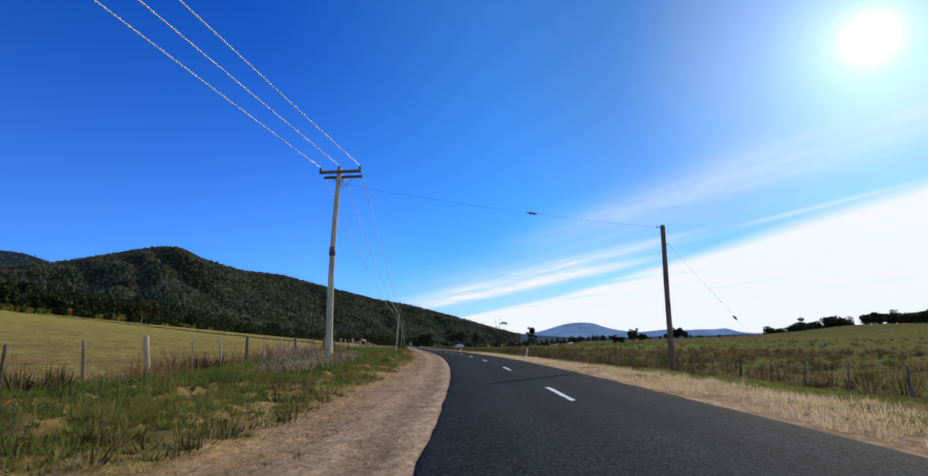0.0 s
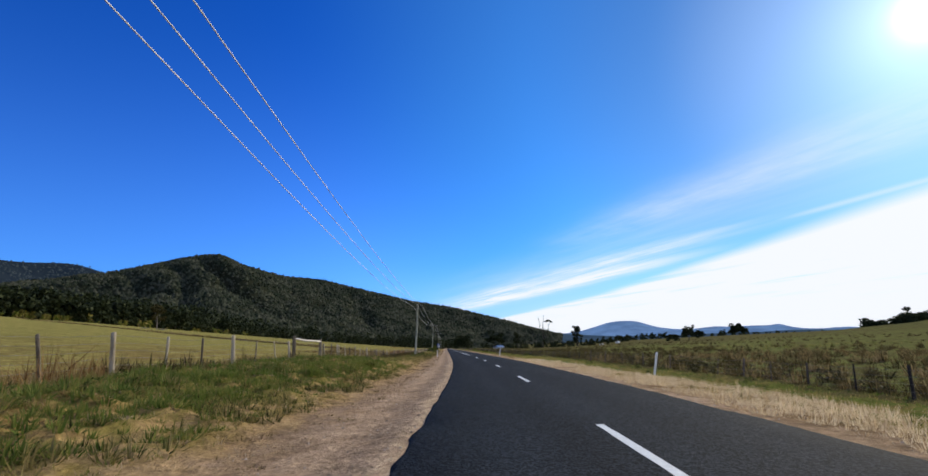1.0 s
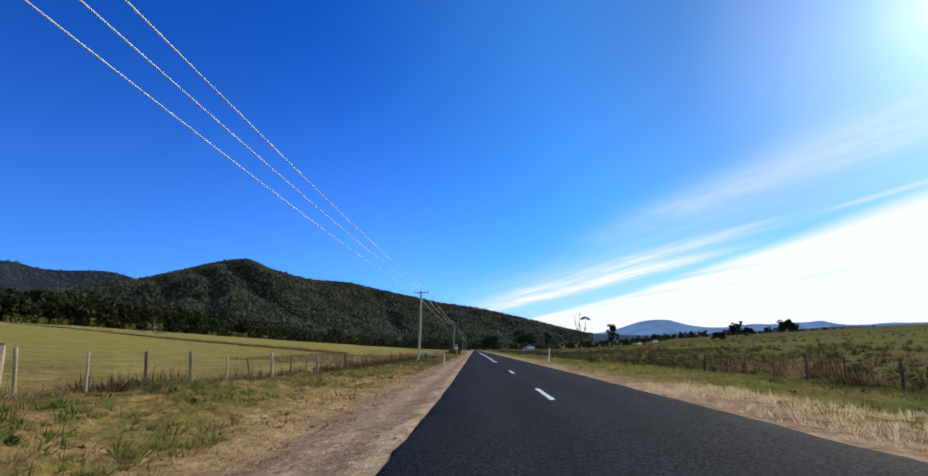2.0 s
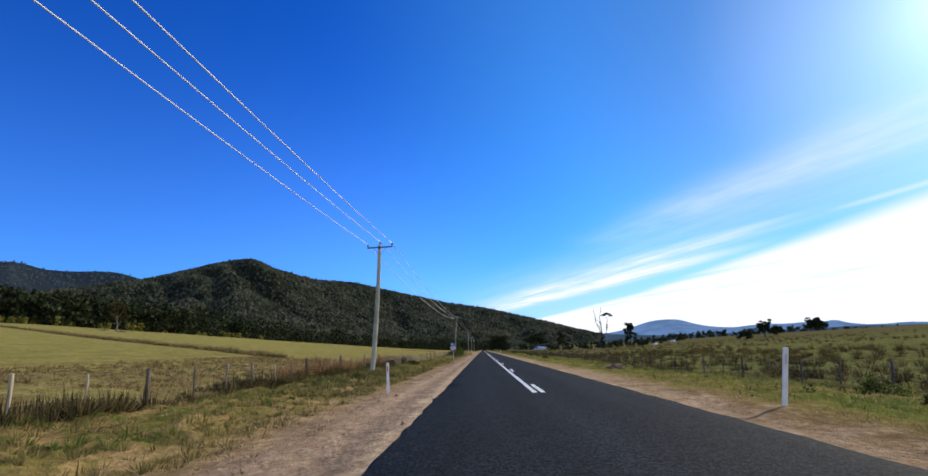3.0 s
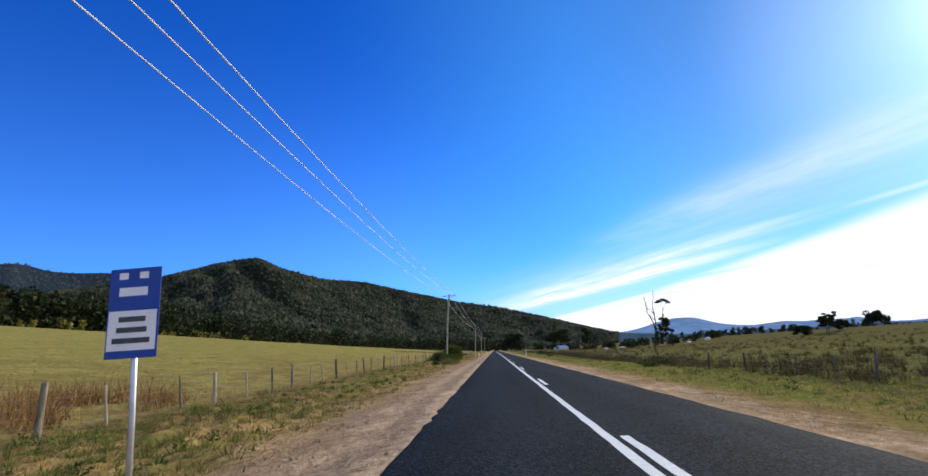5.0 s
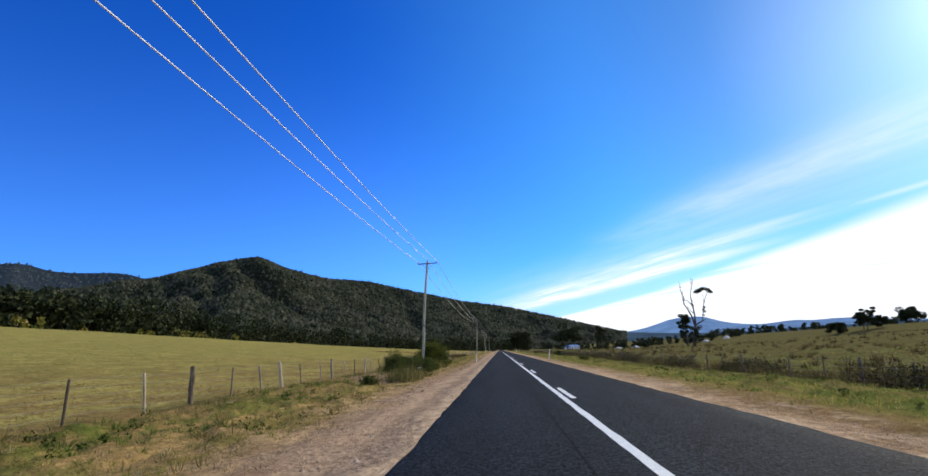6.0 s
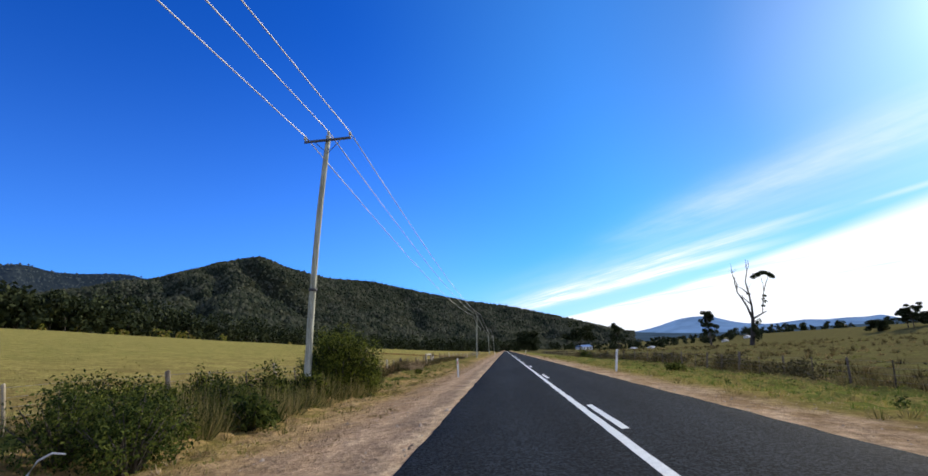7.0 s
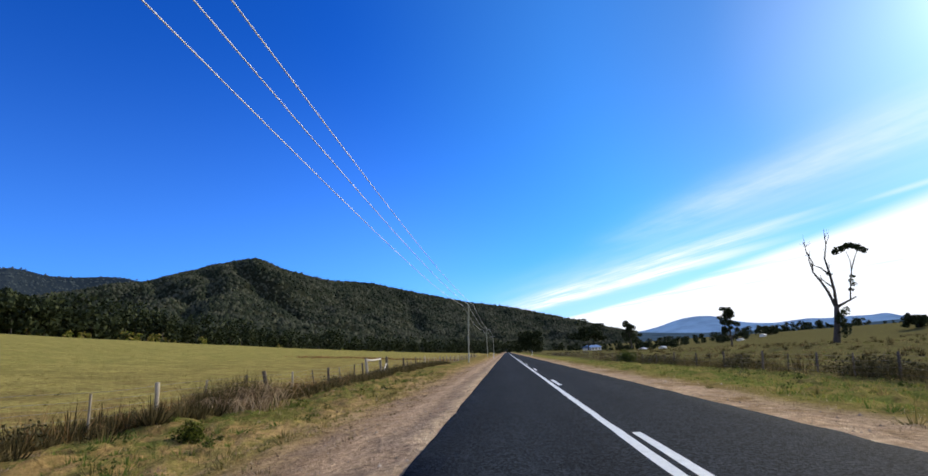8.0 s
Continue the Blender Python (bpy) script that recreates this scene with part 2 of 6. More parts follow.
def asphalt_material():
    """Dark sprayed seal: pale chips in black binder, smoother wheel tracks, worn by broad patches."""
    m = bpy.data.materials.new("asphalt")
    m.use_nodes = True
    nt = m.node_tree
    nt.nodes.clear()
    N, L = nt.nodes.new, nt.links.new
    out, b = N("ShaderNodeOutputMaterial"), N("ShaderNodeBsdfPrincipled")
    co = N("ShaderNodeTexCoord")
    vo = N("ShaderNodeTexVoronoi")
    vo.inputs["Scale"].default_value = 42.0
    L(co.outputs["Object"], vo.inputs["Vector"])
    sep = N("ShaderNodeSeparateColor")
    L(vo.outputs["Color"], sep.inputs[0])
    chips = N("ShaderNodeValToRGB")
    for e, p, v in zip(chips.color_ramp.elements, (0.3, 1.0), ((0.0058, 0.0079, 0.0096), (0.032, 0.0405, 0.0465))):
        e.position, e.color = p, (*v, 1)
    L(sep.outputs[0], chips.inputs["Fac"])
    n1 = N("ShaderNodeTexNoise")
    n1.inputs["Scale"].default_value, n1.inputs["Detail"].default_value = 0.35, 8.0
    mp = N("ShaderNodeMapping")
    mp.inputs["Scale"].default_value = (2.2, 0.35, 1)
    L(co.outputs["Object"], mp.inputs["Vector"])
    L(mp.outputs["Vector"], n1.inputs["Vector"])
    at = N("ShaderNodeAttribute")
    at.attribute_name = "lateral"
    # wheel tracks: smoother and darker, about 0.75 m either side of each lane's middle
    w = N("ShaderNodeMath")
    w.operation = "SINE"
    k = N("ShaderNodeMath")
    k.operation = "MULTIPLY_ADD"
    L(at.outputs["Fac"], k.inputs[0])
    k.inputs[1].default_value, k.inputs[2].default_value = 2 * math.pi / 1.4, 0.9
    L(k.outputs[0], w.inputs[0])
    s = N("ShaderNodeMath")
    s.operation = "MULTIPLY_ADD"
    L(w.outputs[0], s.inputs[0])
    s.inputs[1].default_value = 0.10
    L(n1.outputs["Fac"], s.inputs[2])
    shade = N("ShaderNodeValToRGB")
    for e, p, v in zip(shade.color_ramp.elements, (0.3, 0.72), (0.36, 0.62)):
        e.position, e.color = p, (v, v, v, 1)
    L(s.outputs[0], shade.inputs["Fac"])
    ov = N("ShaderNodeMixRGB")
    ov.blend_type, ov.inputs["Fac"].default_value = "OVERLAY", 0.8
    L(chips.outputs["Color"], ov.inputs["Color1"])
    L(shade.outputs["Color"], ov.inputs["Color2"])
    L(ov.outputs["Color"], b.inputs["Base Color"])
    b.inputs["Roughness"].default_value, b.inputs["Specular IOR Level"].default_value = 0.9, 0.04
    bn = N("ShaderNodeBump")
    bn.inputs["Strength"].default_value, bn.inputs["Distance"].default_value = 0.6, 0.008
    L(vo.outputs["Distance"], bn.inputs["Height"])
    L(bn.outputs["Normal"], b.inputs["Normal"])
    L(b.outputs["BSDF"], out.inputs["Surface"])
    return m


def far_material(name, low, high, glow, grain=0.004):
    """Backdrop hills seen through kilometres of air: haze painted in as a noise-varied blue emission."""
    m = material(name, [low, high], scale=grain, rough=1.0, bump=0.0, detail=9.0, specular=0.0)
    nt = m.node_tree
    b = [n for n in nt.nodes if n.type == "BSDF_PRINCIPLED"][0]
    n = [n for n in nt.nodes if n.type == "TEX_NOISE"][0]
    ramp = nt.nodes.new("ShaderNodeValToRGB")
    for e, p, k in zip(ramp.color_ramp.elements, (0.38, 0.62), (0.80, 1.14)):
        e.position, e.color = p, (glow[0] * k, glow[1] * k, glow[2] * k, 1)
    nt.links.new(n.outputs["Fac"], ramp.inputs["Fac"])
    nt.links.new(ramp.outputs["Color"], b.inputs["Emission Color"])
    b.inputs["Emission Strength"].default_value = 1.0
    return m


EARTH, ASPHALT = ground_material(), asphalt_material()
PAINT = material("road_paint", [(0.58, 0.60, 0.55), (0.78, 0.80, 0.74)], scale=9.0, rough=0.6, bump=0.4, bump_scale=90, fine=0.35)
POLE_WOOD = material("weathered_pole", [(0.17, 0.175, 0.13), (0.34, 0.345, 0.27), (0.50, 0.50, 0.40)], scale=2.2, rough=0.9, bump=0.7, bump_scale=18, stretch=(6, 6, 0.5), fine=0.5)
# stay pole's backlit darkness is put into this wood colour; the double crossarm shares it
DARK_POLE = material("darkened_pole_wood", [(0.075, 0.06, 0.05), (0.15, 0.12, 0.10)], scale=2.0, rough=0.9, bump=0.7, bump_scale=18, stretch=(6, 6, 0.5), fine=0.4)
POST_WOOD = material("fence_wood", [(0.08, 0.062, 0.044), (0.22, 0.185, 0.13), (0.40, 0.345, 0.245)], scale=3.0, rough=0.92, bump=0.7, bump_scale=25, stretch=(5, 5, 0.7), by="object", random=0.5, fine=0.4)
DARK_POST = material("dark_fence_wood", [(0.03, 0.025, 0.02), (0.075, 0.062, 0.05), (0.13, 0.11, 0.09)], scale=3.0, rough=0.92, bump=0.7, bump_scale=25, stretch=(5, 5, 0.7), by="object", random=0.5, fine=0.4)
RAIL_WOOD = material("pale_rail_wood", [(0.42, 0.39, 0.34), (0.62, 0.59, 0.53)], scale=3.0, rough=0.9, bump=0.5, bump_scale=20, stretch=(1, 6, 6), fine=0.3)
STEEL = material("galvanised_steel", [(0.42, 0.43, 0.44), (0.58, 0.59, 0.60)], scale=6.0, rough=0.45, bump=0.1, metallic=0.8)
DARK_STEEL = material("dark_steel", [(0.05, 0.05, 0.055), (0.10, 0.10, 0.105)], scale=6.0, rough=0.6, bump=0.2, metallic=0.4)
WIRE = material("aluminium_wire", [(0.62, 0.63, 0.64), (0.74, 0.75, 0.77)], scale=4.0, rough=0.8, bump=0.0, metallic=0.0, specular=0.05)
FENCE_WIRE = material("rusty_fence_wire", [(0.17, 0.15, 0.13), (0.26, 0.24, 0.22)], scale=4.0, rough=0.6, bump=0.0, metallic=0.5)
PORCELAIN = material("insulator_glaze", [(0.10, 0.09, 0.08), (0.16, 0.14, 0.13)], scale=5.0, rough=0.25, bump=0.0, specular=0.6)
PALE_PORCELAIN = material("pale_insulator_glaze", [(0.55, 0.60, 0.58), (0.66, 0.70, 0.68)], scale=5.0, rough=0.25, bump=0.0, specular=0.6)
WHITE_PLASTIC = material("white_post_plastic", [(0.60, 0.60, 0.58), (0.80, 0.80, 0.78)], scale=4.0, rough=0.55, bump=0.15, fine=0.2)
RED = material("red_reflector", [(0.35, 0.02, 0.02), (0.45, 0.03, 0.02)], scale=8.0, rough=0.3, bump=0.0, specular=0.6)
SIGN_BLUE = material("sign_blue", [(0.010, 0.045, 0.26), (0.015, 0.06, 0.33)], scale=5.0, rough=0.5, bump=0.0)
SIGN_WHITE = material("sign_white", [(0.70, 0.70, 0.70), (0.80, 0.80, 0.80)], scale=5.0, rough=0.5, bump=0.0)
BARK = material("dark_bark", [(0.035, 0.03, 0.026), (0.09, 0.078, 0.066)], scale=3.0, rough=0.95, bump=0.8, bump_scale=14, stretch=(4, 4, 0.7))
GREY_BARK = material("grey_bark", [(0.12, 0.105, 0.09), (0.26, 0.235, 0.20)], scale=2.0, rough=0.9, bump=0.6, bump_scale=12, stretch=(3, 3, 0.7))
LEAF = material("gum_leaf", [(0.014, 0.020, 0.009), (0.027, 0.037, 0.015), (0.050, 0.060, 0.026)], scale=0.5, rough=0.6, bump=0.0, translucent=0.12, by="island", random=0.5, specular=0.04)
OLIVE_LEAF = material("olive_gum_leaf", [(0.035, 0.034, 0.012), (0.07, 0.062, 0.022), (0.12, 0.10, 0.038)], scale=0.5, rough=0.6, bump=0.0, translucent=0.22, by="island", random=0.5, specular=0.04)
SHRUB_LEAF = material("shrub_leaf", [(0.014, 0.021, 0.005), (0.042, 0.058, 0.010), (0.155, 0.175, 0.026)], scale=1.5, rough=0.5, bump=0.0, translucent=0.42, by="island", random=0.6, specular=0.04)
DARK_SHRUB = material("dark_shrub_leaf", [(0.016, 0.027, 0.007), (0.044, 0.066, 0.014), (0.115, 0.138, 0.028)], scale=1.5, rough=0.6, bump=0.0, translucent=0.33, by="island", random=0.6, specular=0.04)
GRASS = material("verge_grass", [(0.36, 0.25, 0.09), (0.26, 0.21, 0.05), (0.17, 0.19, 0.035), (0.09, 0.13, 0.024)], scale=0.30, rough=0.7, bump=0.0, translucent=0.35, by="island", random=0.6, specular=0.04)
LUSH = material("lush_grass", [(0.21, 0.205, 0.050), (0.125, 0.165, 0.034), (0.060, 0.105, 0.020)], scale=0.4, rough=0.7, bump=0.0, translucent=0.35, by="island", random=0.35, specular=0.04)
MOSSY = material("mossy_grass", [(0.42, 0.33, 0.12), (0.30, 0.26, 0.06), (0.17, 0.20, 0.036), (0.085, 0.13, 0.024)], scale=0.45, rough=0.7, bump=0.0, translucent=0.35, by="island", random=0.45, specular=0.04)
OLIVE = material("rank_olive_grass", [(0.32, 0.24, 0.095), (0.19, 0.155, 0.05), (0.095, 0.09, 0.028)], scale=0.4, rough=0.75, bump=0.0, translucent=0.3, by="island", random=0.4, specular=0.04)
RANK = material("tall_rank_grass", [(0.030, 0.036, 0.011), (0.075, 0.080, 0.022), (0.17, 0.155, 0.050), (0.30, 0.24, 0.10)], scale=0.8, rough=0.7, bump=0.0, translucent=0.35, by="island", random=0.5, specular=0.04)
STRAW = material("dry_straw", [(0.22, 0.145, 0.085), (0.42, 0.30, 0.17), (0.55, 0.43, 0.27)], scale=0.6, rough=0.8, bump=0.0, translucent=0.3, by="island", random=0.6, specular=0.04)
PALE_STRAW = material("standing_straw", [(0.42, 0.31, 0.18), (0.60, 0.47, 0.29), (0.72, 0.60, 0.40)], scale=0.6, rough=0.8, bump=0.0, translucent=0.5, by="island", random=0.5, specular=0.04)
PASTURE = material("pasture_grass", [(0.33, 0.27, 0.08), (0.25, 0.225, 0.058), (0.165, 0.17, 0.040)], scale=0.12, rough=0.7, bump=0.0, translucent=0.35, by="island", random=0.4, specular=0.04)
ROUGH_GRASS = material("rough_paddock_grass", [(0.08, 0.075, 0.022), (0.14, 0.145, 0.035), (0.20, 0.21, 0.05)], scale=0.15, rough=0.8, bump=0.0, translucent=0.3, by="island", random=0.4, specular=0.04)
RUSH = material("rush_tussock", [(0.032, 0.028, 0.012), (0.070, 0.058, 0.022), (0.17, 0.130, 0.052)], scale=0.4, rough=0.75, bump=0.0, translucent=0.25, by="island", random=0.55, specular=0.04)
SCRUB = material("fence_scrub_leaf", [(0.028, 0.028, 0.012), (0.062, 0.056, 0.024), (0.115, 0.098, 0.046)], scale=0.6, rough=0.7, bump=0.0, translucent=0.2, by="island", random=0.6, specular=0.04)
DRY_RUSH = material("dry_rush", [(0.09, 0.062, 0.024), (0.20, 0.14, 0.055), (0.36, 0.27, 0.13)], scale=0.5, rough=0.8, bump=0.0, translucent=0.3, by="island", random=0.6, specular=0.04)
BRACKEN = material("brown_bracken", [(0.14, 0.072, 0.025), (0.28, 0.160, 0.056), (0.40, 0.26, 0.11)], scale=0.6, rough=0.85, bump=0.0, translucent=0.25, by="island", random=0.6, specular=0.04)
CANE = material("grey_bramble_cane", [(0.12, 0.085, 0.058), (0.29, 0.225, 0.16), (0.50, 0.41, 0.30)], scale=2.0, rough=0.85, bump=0.0, by="island", random=0.6, specular=0.04)
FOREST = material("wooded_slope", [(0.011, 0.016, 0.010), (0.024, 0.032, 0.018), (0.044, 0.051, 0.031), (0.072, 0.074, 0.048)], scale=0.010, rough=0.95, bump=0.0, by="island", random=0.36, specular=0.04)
# undergrowth coloured dark so the gaps between crowns read as shade
FOREST_FLOOR = material("shaded_undergrowth", [(0.014, 0.017, 0.010), (0.028, 0.030, 0.018)], scale=0.02, rough=1.0, bump=0.0, specular=0.0)
FAR_HAZE = far_material("far_range", (0.015, 0.022, 0.035), (0.035, 0.045, 0.055), (0.115, 0.215, 0.43))
# nearer ridges: thinner haze, also put in as a weak bluish emission
MID_HAZE = far_material("second_ridge", (0.018, 0.024, 0.021), (0.058, 0.066, 0.052), (0.018, 0.029, 0.048), 0.012)
VALLEY_HAZE = far_material("valley_ridge", (0.012, 0.018, 0.018), (0.035, 0.044, 0.040), (0.026, 0.052, 0.10), 0.008)
# floor darkened to match the self-shaded crowns above it, with the haze emission
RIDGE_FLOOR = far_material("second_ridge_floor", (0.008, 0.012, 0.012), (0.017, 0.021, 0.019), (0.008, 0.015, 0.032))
WALL_WHITE = material("white_wall_paint", [(0.62, 0.62, 0.60), (0.78, 0.78, 0.76)], scale=0.6, rough=0.7, bump=0.1)
ROOF_BLUE = material("blue_grey_roof_metal", [(0.10, 0.17, 0.30), (0.17, 0.25, 0.40)], scale=0.5, rough=0.4, bump=0.1, metallic=0.2)
ROOF_GREY = material("grey_roof_metal", [(0.34, 0.35, 0.36), (0.50, 0.51, 0.52)], scale=0.5, rough=0.4, bump=0.1, metallic=0.3)
DARK_GLASS = material("window_glass", [(0.02, 0.025, 0.03), (0.04, 0.045, 0.05)], scale=2.0, rough=0.1, bump=0.0, specular=0.8)
CRACK = material("bitumen_seam", [(0.006, 0.006, 0.007), (0.014, 0.014, 0.015)], scale=5.0, rough=0.9, bump=0.2, specular=0.03)
SOIL = material("dark_soil", [(0.10, 0.068, 0.045), (0.19, 0.135, 0.09)], scale=2.5, rough=0.95, bump=0.9, bump_scale=12, fine=0.6)
STONE = material("gravel_stone", [(0.15, 0.115, 0.08), (0.28, 0.22, 0.155), (0.40, 0.325, 0.24)], scale=1.2, rough=0.9, bump=0.0, by="island", random=0.7)

# ---------------------------------------------------------------- mesh helpers
rng = np.random.default_rng(7)


def mesh_np(name, verts, faces):
    """A mesh from an array of vertices and one or more arrays of faces of equal size."""
    me = bpy.data.meshes.new(name)
    faces = [np.asarray(f, dtype=np.int32) for f in (faces if isinstance(faces, list) else [faces]) if len(f)]
    verts = np.asarray(verts, dtype=np.float32)
    me.vertices.add(len(verts))
    me.vertices.foreach_set("co", verts.ravel())
    loops = np.concatenate([f.ravel() for f in faces])
    sizes = np.concatenate([np.full(len(f), f.shape[1], dtype=np.int32) for f in faces])
    starts = np.concatenate([[0], np.cumsum(sizes)[:-1]]).astype(np.int32)
    me.loops.add(len(loops))
    me.loops.foreach_set("vertex_index", loops)
    me.polygons.add(len(sizes))
    me.polygons.foreach_set("loop_start", starts)
    me.update(calc_edges=True)
    me.validate()
    return me


def smooth_shade(me):
    me.polygons.foreach_set("use_smooth", np.ones(len(me.polygons), dtype=bool))
    return me


def part(name, me, mat, parent=None, label=""):
    """One mesh object, under a thing or a part."""
    if not isinstance(me, bpy.types.Mesh):
        data = bpy.data.meshes.new(name)
        me.to_mesh(data)
        me.free()
        me = data
    if not me.materials:
        me.materials.append(mat)
    ob = new(name, me)
    if parent is not None:
        ob.parent = parent
    return tagged(ob, label)


def merge(pieces):
    """Joins (verts, faces) pieces whose faces all have four corners."""
    V, F, k = [], [], 0
    for v, f in pieces:
        V.append(v)
        F.append(np.asarray(f) + k)
        k += len(v)
    return np.concatenate(V), np.concatenate(F)


def tube(points, radii, sides=8, cap=True):
    """A tapered round bar along a line of points."""
    P = np.asarray(points, dtype=float)
    Rr = np.broadcast_to(np.asarray(radii, dtype=float), (len(P),))
    d = np.gradient(P, axis=0)
    d /= np.linalg.norm(d, axis=1)[:, None] + 1e-9
    ref = np.where(np.abs(d[:, 2:3]) > 0.9, np.array([[1.0, 0, 0]]), np.array([[0, 0, 1.0]]))
    a = np.cross(d, ref)
    a /= np.linalg.norm(a, axis=1)[:, None] + 1e-9
    b = np.cross(d, a)
    an = np.arange(sides) * 2 * math.pi / sides
    V = P[:, None, :] + Rr[:, None, None] * (a[:, None, :] * np.cos(an)[None, :, None] + b[:, None, :] * np.sin(an)[None, :, None])
    V = V.reshape(-1, 3)
    n = len(P)
    i, j = np.meshgrid(np.arange(n - 1), np.arange(sides), indexing="ij")
    j2 = (j + 1) % sides
    F = np.stack([i * sides + j, i * sides + j2, (i + 1) * sides + j2, (i + 1) * sides + j], -1).reshape(-1, 4)
    if cap:
        V = np.concatenate([V, P[:1], P[-1:]])
        c0, c1 = n * sides, n * sides + 1
        js = np.arange(0, sides, 2)
        k1, k2 = (js + 1) % sides, (js + 2) % sides
        o = (n - 1) * sides
        F = np.concatenate([F, np.stack([np.full_like(js, c0), k2, k1, js], -1), np.stack([np.full_like(js, c1), o + js, o + k1, o + k2], -1)])
    return V, F


def box(cx, cy, cz, sx, sy, sz, bevel=0.0):
    bm = bmesh.new()
    bmesh.ops.create_cube(bm, size=1.0, matrix=Matrix.Translation((cx, cy, cz)) @ Matrix.Diagonal((sx, sy, sz, 1)))
    if bevel:
        bmesh.ops.bevel(bm, geom=bm.edges[:], offset=bevel, segments=1, affect="EDGES")
    return bm


def thing(name, label, category, at=(0, 0, 0), group="", turn=0.0):
    e = new(name)
    e.matrix_world = pose(*at, 0, 0, turn)
    e.empty_display_size = 0.2
    return tagged(e, label, category, group)


# ---------------------------------------------------------------- lie of the land
K0, S1, LT = 0.002259, 10.74, 78.6


def centre_table():
    s = np.arange(-420.0, 20.0, 0.5)
    k = K0 * np.clip((S1 - s) / LT, 0, 1)
    h = np.concatenate([[0], np.cumsum((k[1:] + k[:-1]) * 0.25)])
    h -= h[-1]
    x = np.concatenate([[0], np.cumsum(-(np.sin(h)[1:] + np.sin(h)[:-1]) * 0.25)])
    y = np.concatenate([[0], np.cumsum((np.cos(h)[1:] + np.cos(h)[:-1]) * 0.25)])
    return x - x[-1], y - y[-1] + s[-1]


CX, CY = centre_table()


def bend(y):
    """The centre line's x at y: straight ahead, swinging left of the axis behind."""
    return np.interp(y, CY, CX)


def land(u, y):
    """Height of the ground at the lateral place u from the centre line, and y along it."""
    u, y = np.asarray(u, float), np.asarray(y, float)
    near = 0.52 * np.exp(-((y + 64.5) / 30) ** 2) + 0.72 * np.exp(-((y + 22.5) / 26) ** 2)
    far_edge = np.interp(y, [-400, 0, 250, 370, 570, 900, 1500, 2500], [21.5, 25.2, 25.2, 24.2, 19.5, 13.3, 9, 6])
    zl = np.interp(-u, [0, 2.65, 4.4, 6.6, 8.8, 11.5], [-0.05, -0.05, -0.13, -0.24, -0.10, 0.0])
    zl = zl + near * np.clip((-u - 5.0) / 4.0, 0, 1)
    climb = np.clip((-u - 11.5) / 210.0, 0, None)
    zl = zl + far_edge * np.where(climb < 1, climb ** 1.05, 1 + (climb - 1) * 0.75)
    zr = np.interp(u, [0, 2.42, 4.4, 7.0, 10.0, 13.3, 60, 130, 230, 420, 900], [-0.05, -0.05, -0.14, -0.45, -0.85, -1.1, -1.1, -0.3, 1.0, 2.6, 4.5])
    zr = np.where(y > 500, zr * np.clip(1 - (y - 500) / 900, 0.2, 1), zr)
    ease = lambda v: np.clip(v, 0, 1) ** 2 * (3 - 2 * np.clip(v, 0, 1))
    zr = zr - 5.2 * ease((y - 230) / 170) * ease((u - 33) / 60) * (1 - ease((u - 190) / 90))
    zr = zr + 5.5 * np.exp(-((u - 235) / 62) ** 2 - ((y - 148) / 42) ** 2)
    return np.where(u < 0, zl, zr)


def rough(u, y):
    """Small unevenness off the sealed road."""
    w = np.clip((np.abs(u) - 3.0) / 4.0, 0, 1)
    a = np.sin(0.9 * u + 0.31 * y) * np.sin(0.43 * y + 1.7) * 0.05 + np.sin(2.3 * u - 1.1 * y) * 0.025 + np.sin(0.07 * y + 0.11 * u) * 0.10
    return a * w


SWELLS = np.random.default_rng(12).uniform(0, 1, (8, 512, 512))


def lattice(u, y, scale, seed):
    """Smooth random values between 0 and 1 over the plan, about one swell to each scale."""
    table = SWELLS[seed]
    p, q = u / scale + 200.3, y / scale + 1000.7
    i, j = np.floor(p).astype(int), np.floor(q).astype(int)
    f, g = p - i, q - j
    f, g = f * f * (3 - 2 * f), g * g * (3 - 2 * g)
    at = lambda a, b: table[a % 512, b % 512]
    return (at(i, j) * (1 - f) + at(i + 1, j) * f) * (1 - g) + (at(i, j + 1) * (1 - f) + at(i + 1, j + 1) * f) * g


def relief(u, y):
    """Cushions and hollows of the matted turf between gravel and fence, on both sides of the road."""
    u, y = np.asarray(u, float), np.asarray(y, float)
    billow = lambda scale, seed: np.abs(2 * lattice(u + 0.25 * np.sin(y * 1.7), y * 0.8, scale, seed) - 1) ** 0.8
    z = 0.20 * billow(0.62, 3) + 0.11 * billow(0.30, 4) + 0.15 * lattice(u, y, 1.7, 5) + 0.03 * lattice(u, y, 0.14, 6) - 0.18
    left = np.clip((-4.9 - u) / 2.2, 0, 1) * np.clip((u + 11.2) / 0.8, 0, 1)
    right = np.clip((u - 4.2) / 1.6, 0, 1) * np.clip((13.2 - u) / 0.8, 0, 1)
    return z * np.maximum(left, right) * np.clip((y + 88) / 2, 0, 1) * np.clip((206 - y) / 2, 0, 1)


def on_land(u, y):
    return float(land(u, y) + rough(u, y) + relief(u, y))


def spot(u, y):
    return (u + float(bend(y)), y, on_land(u, y))


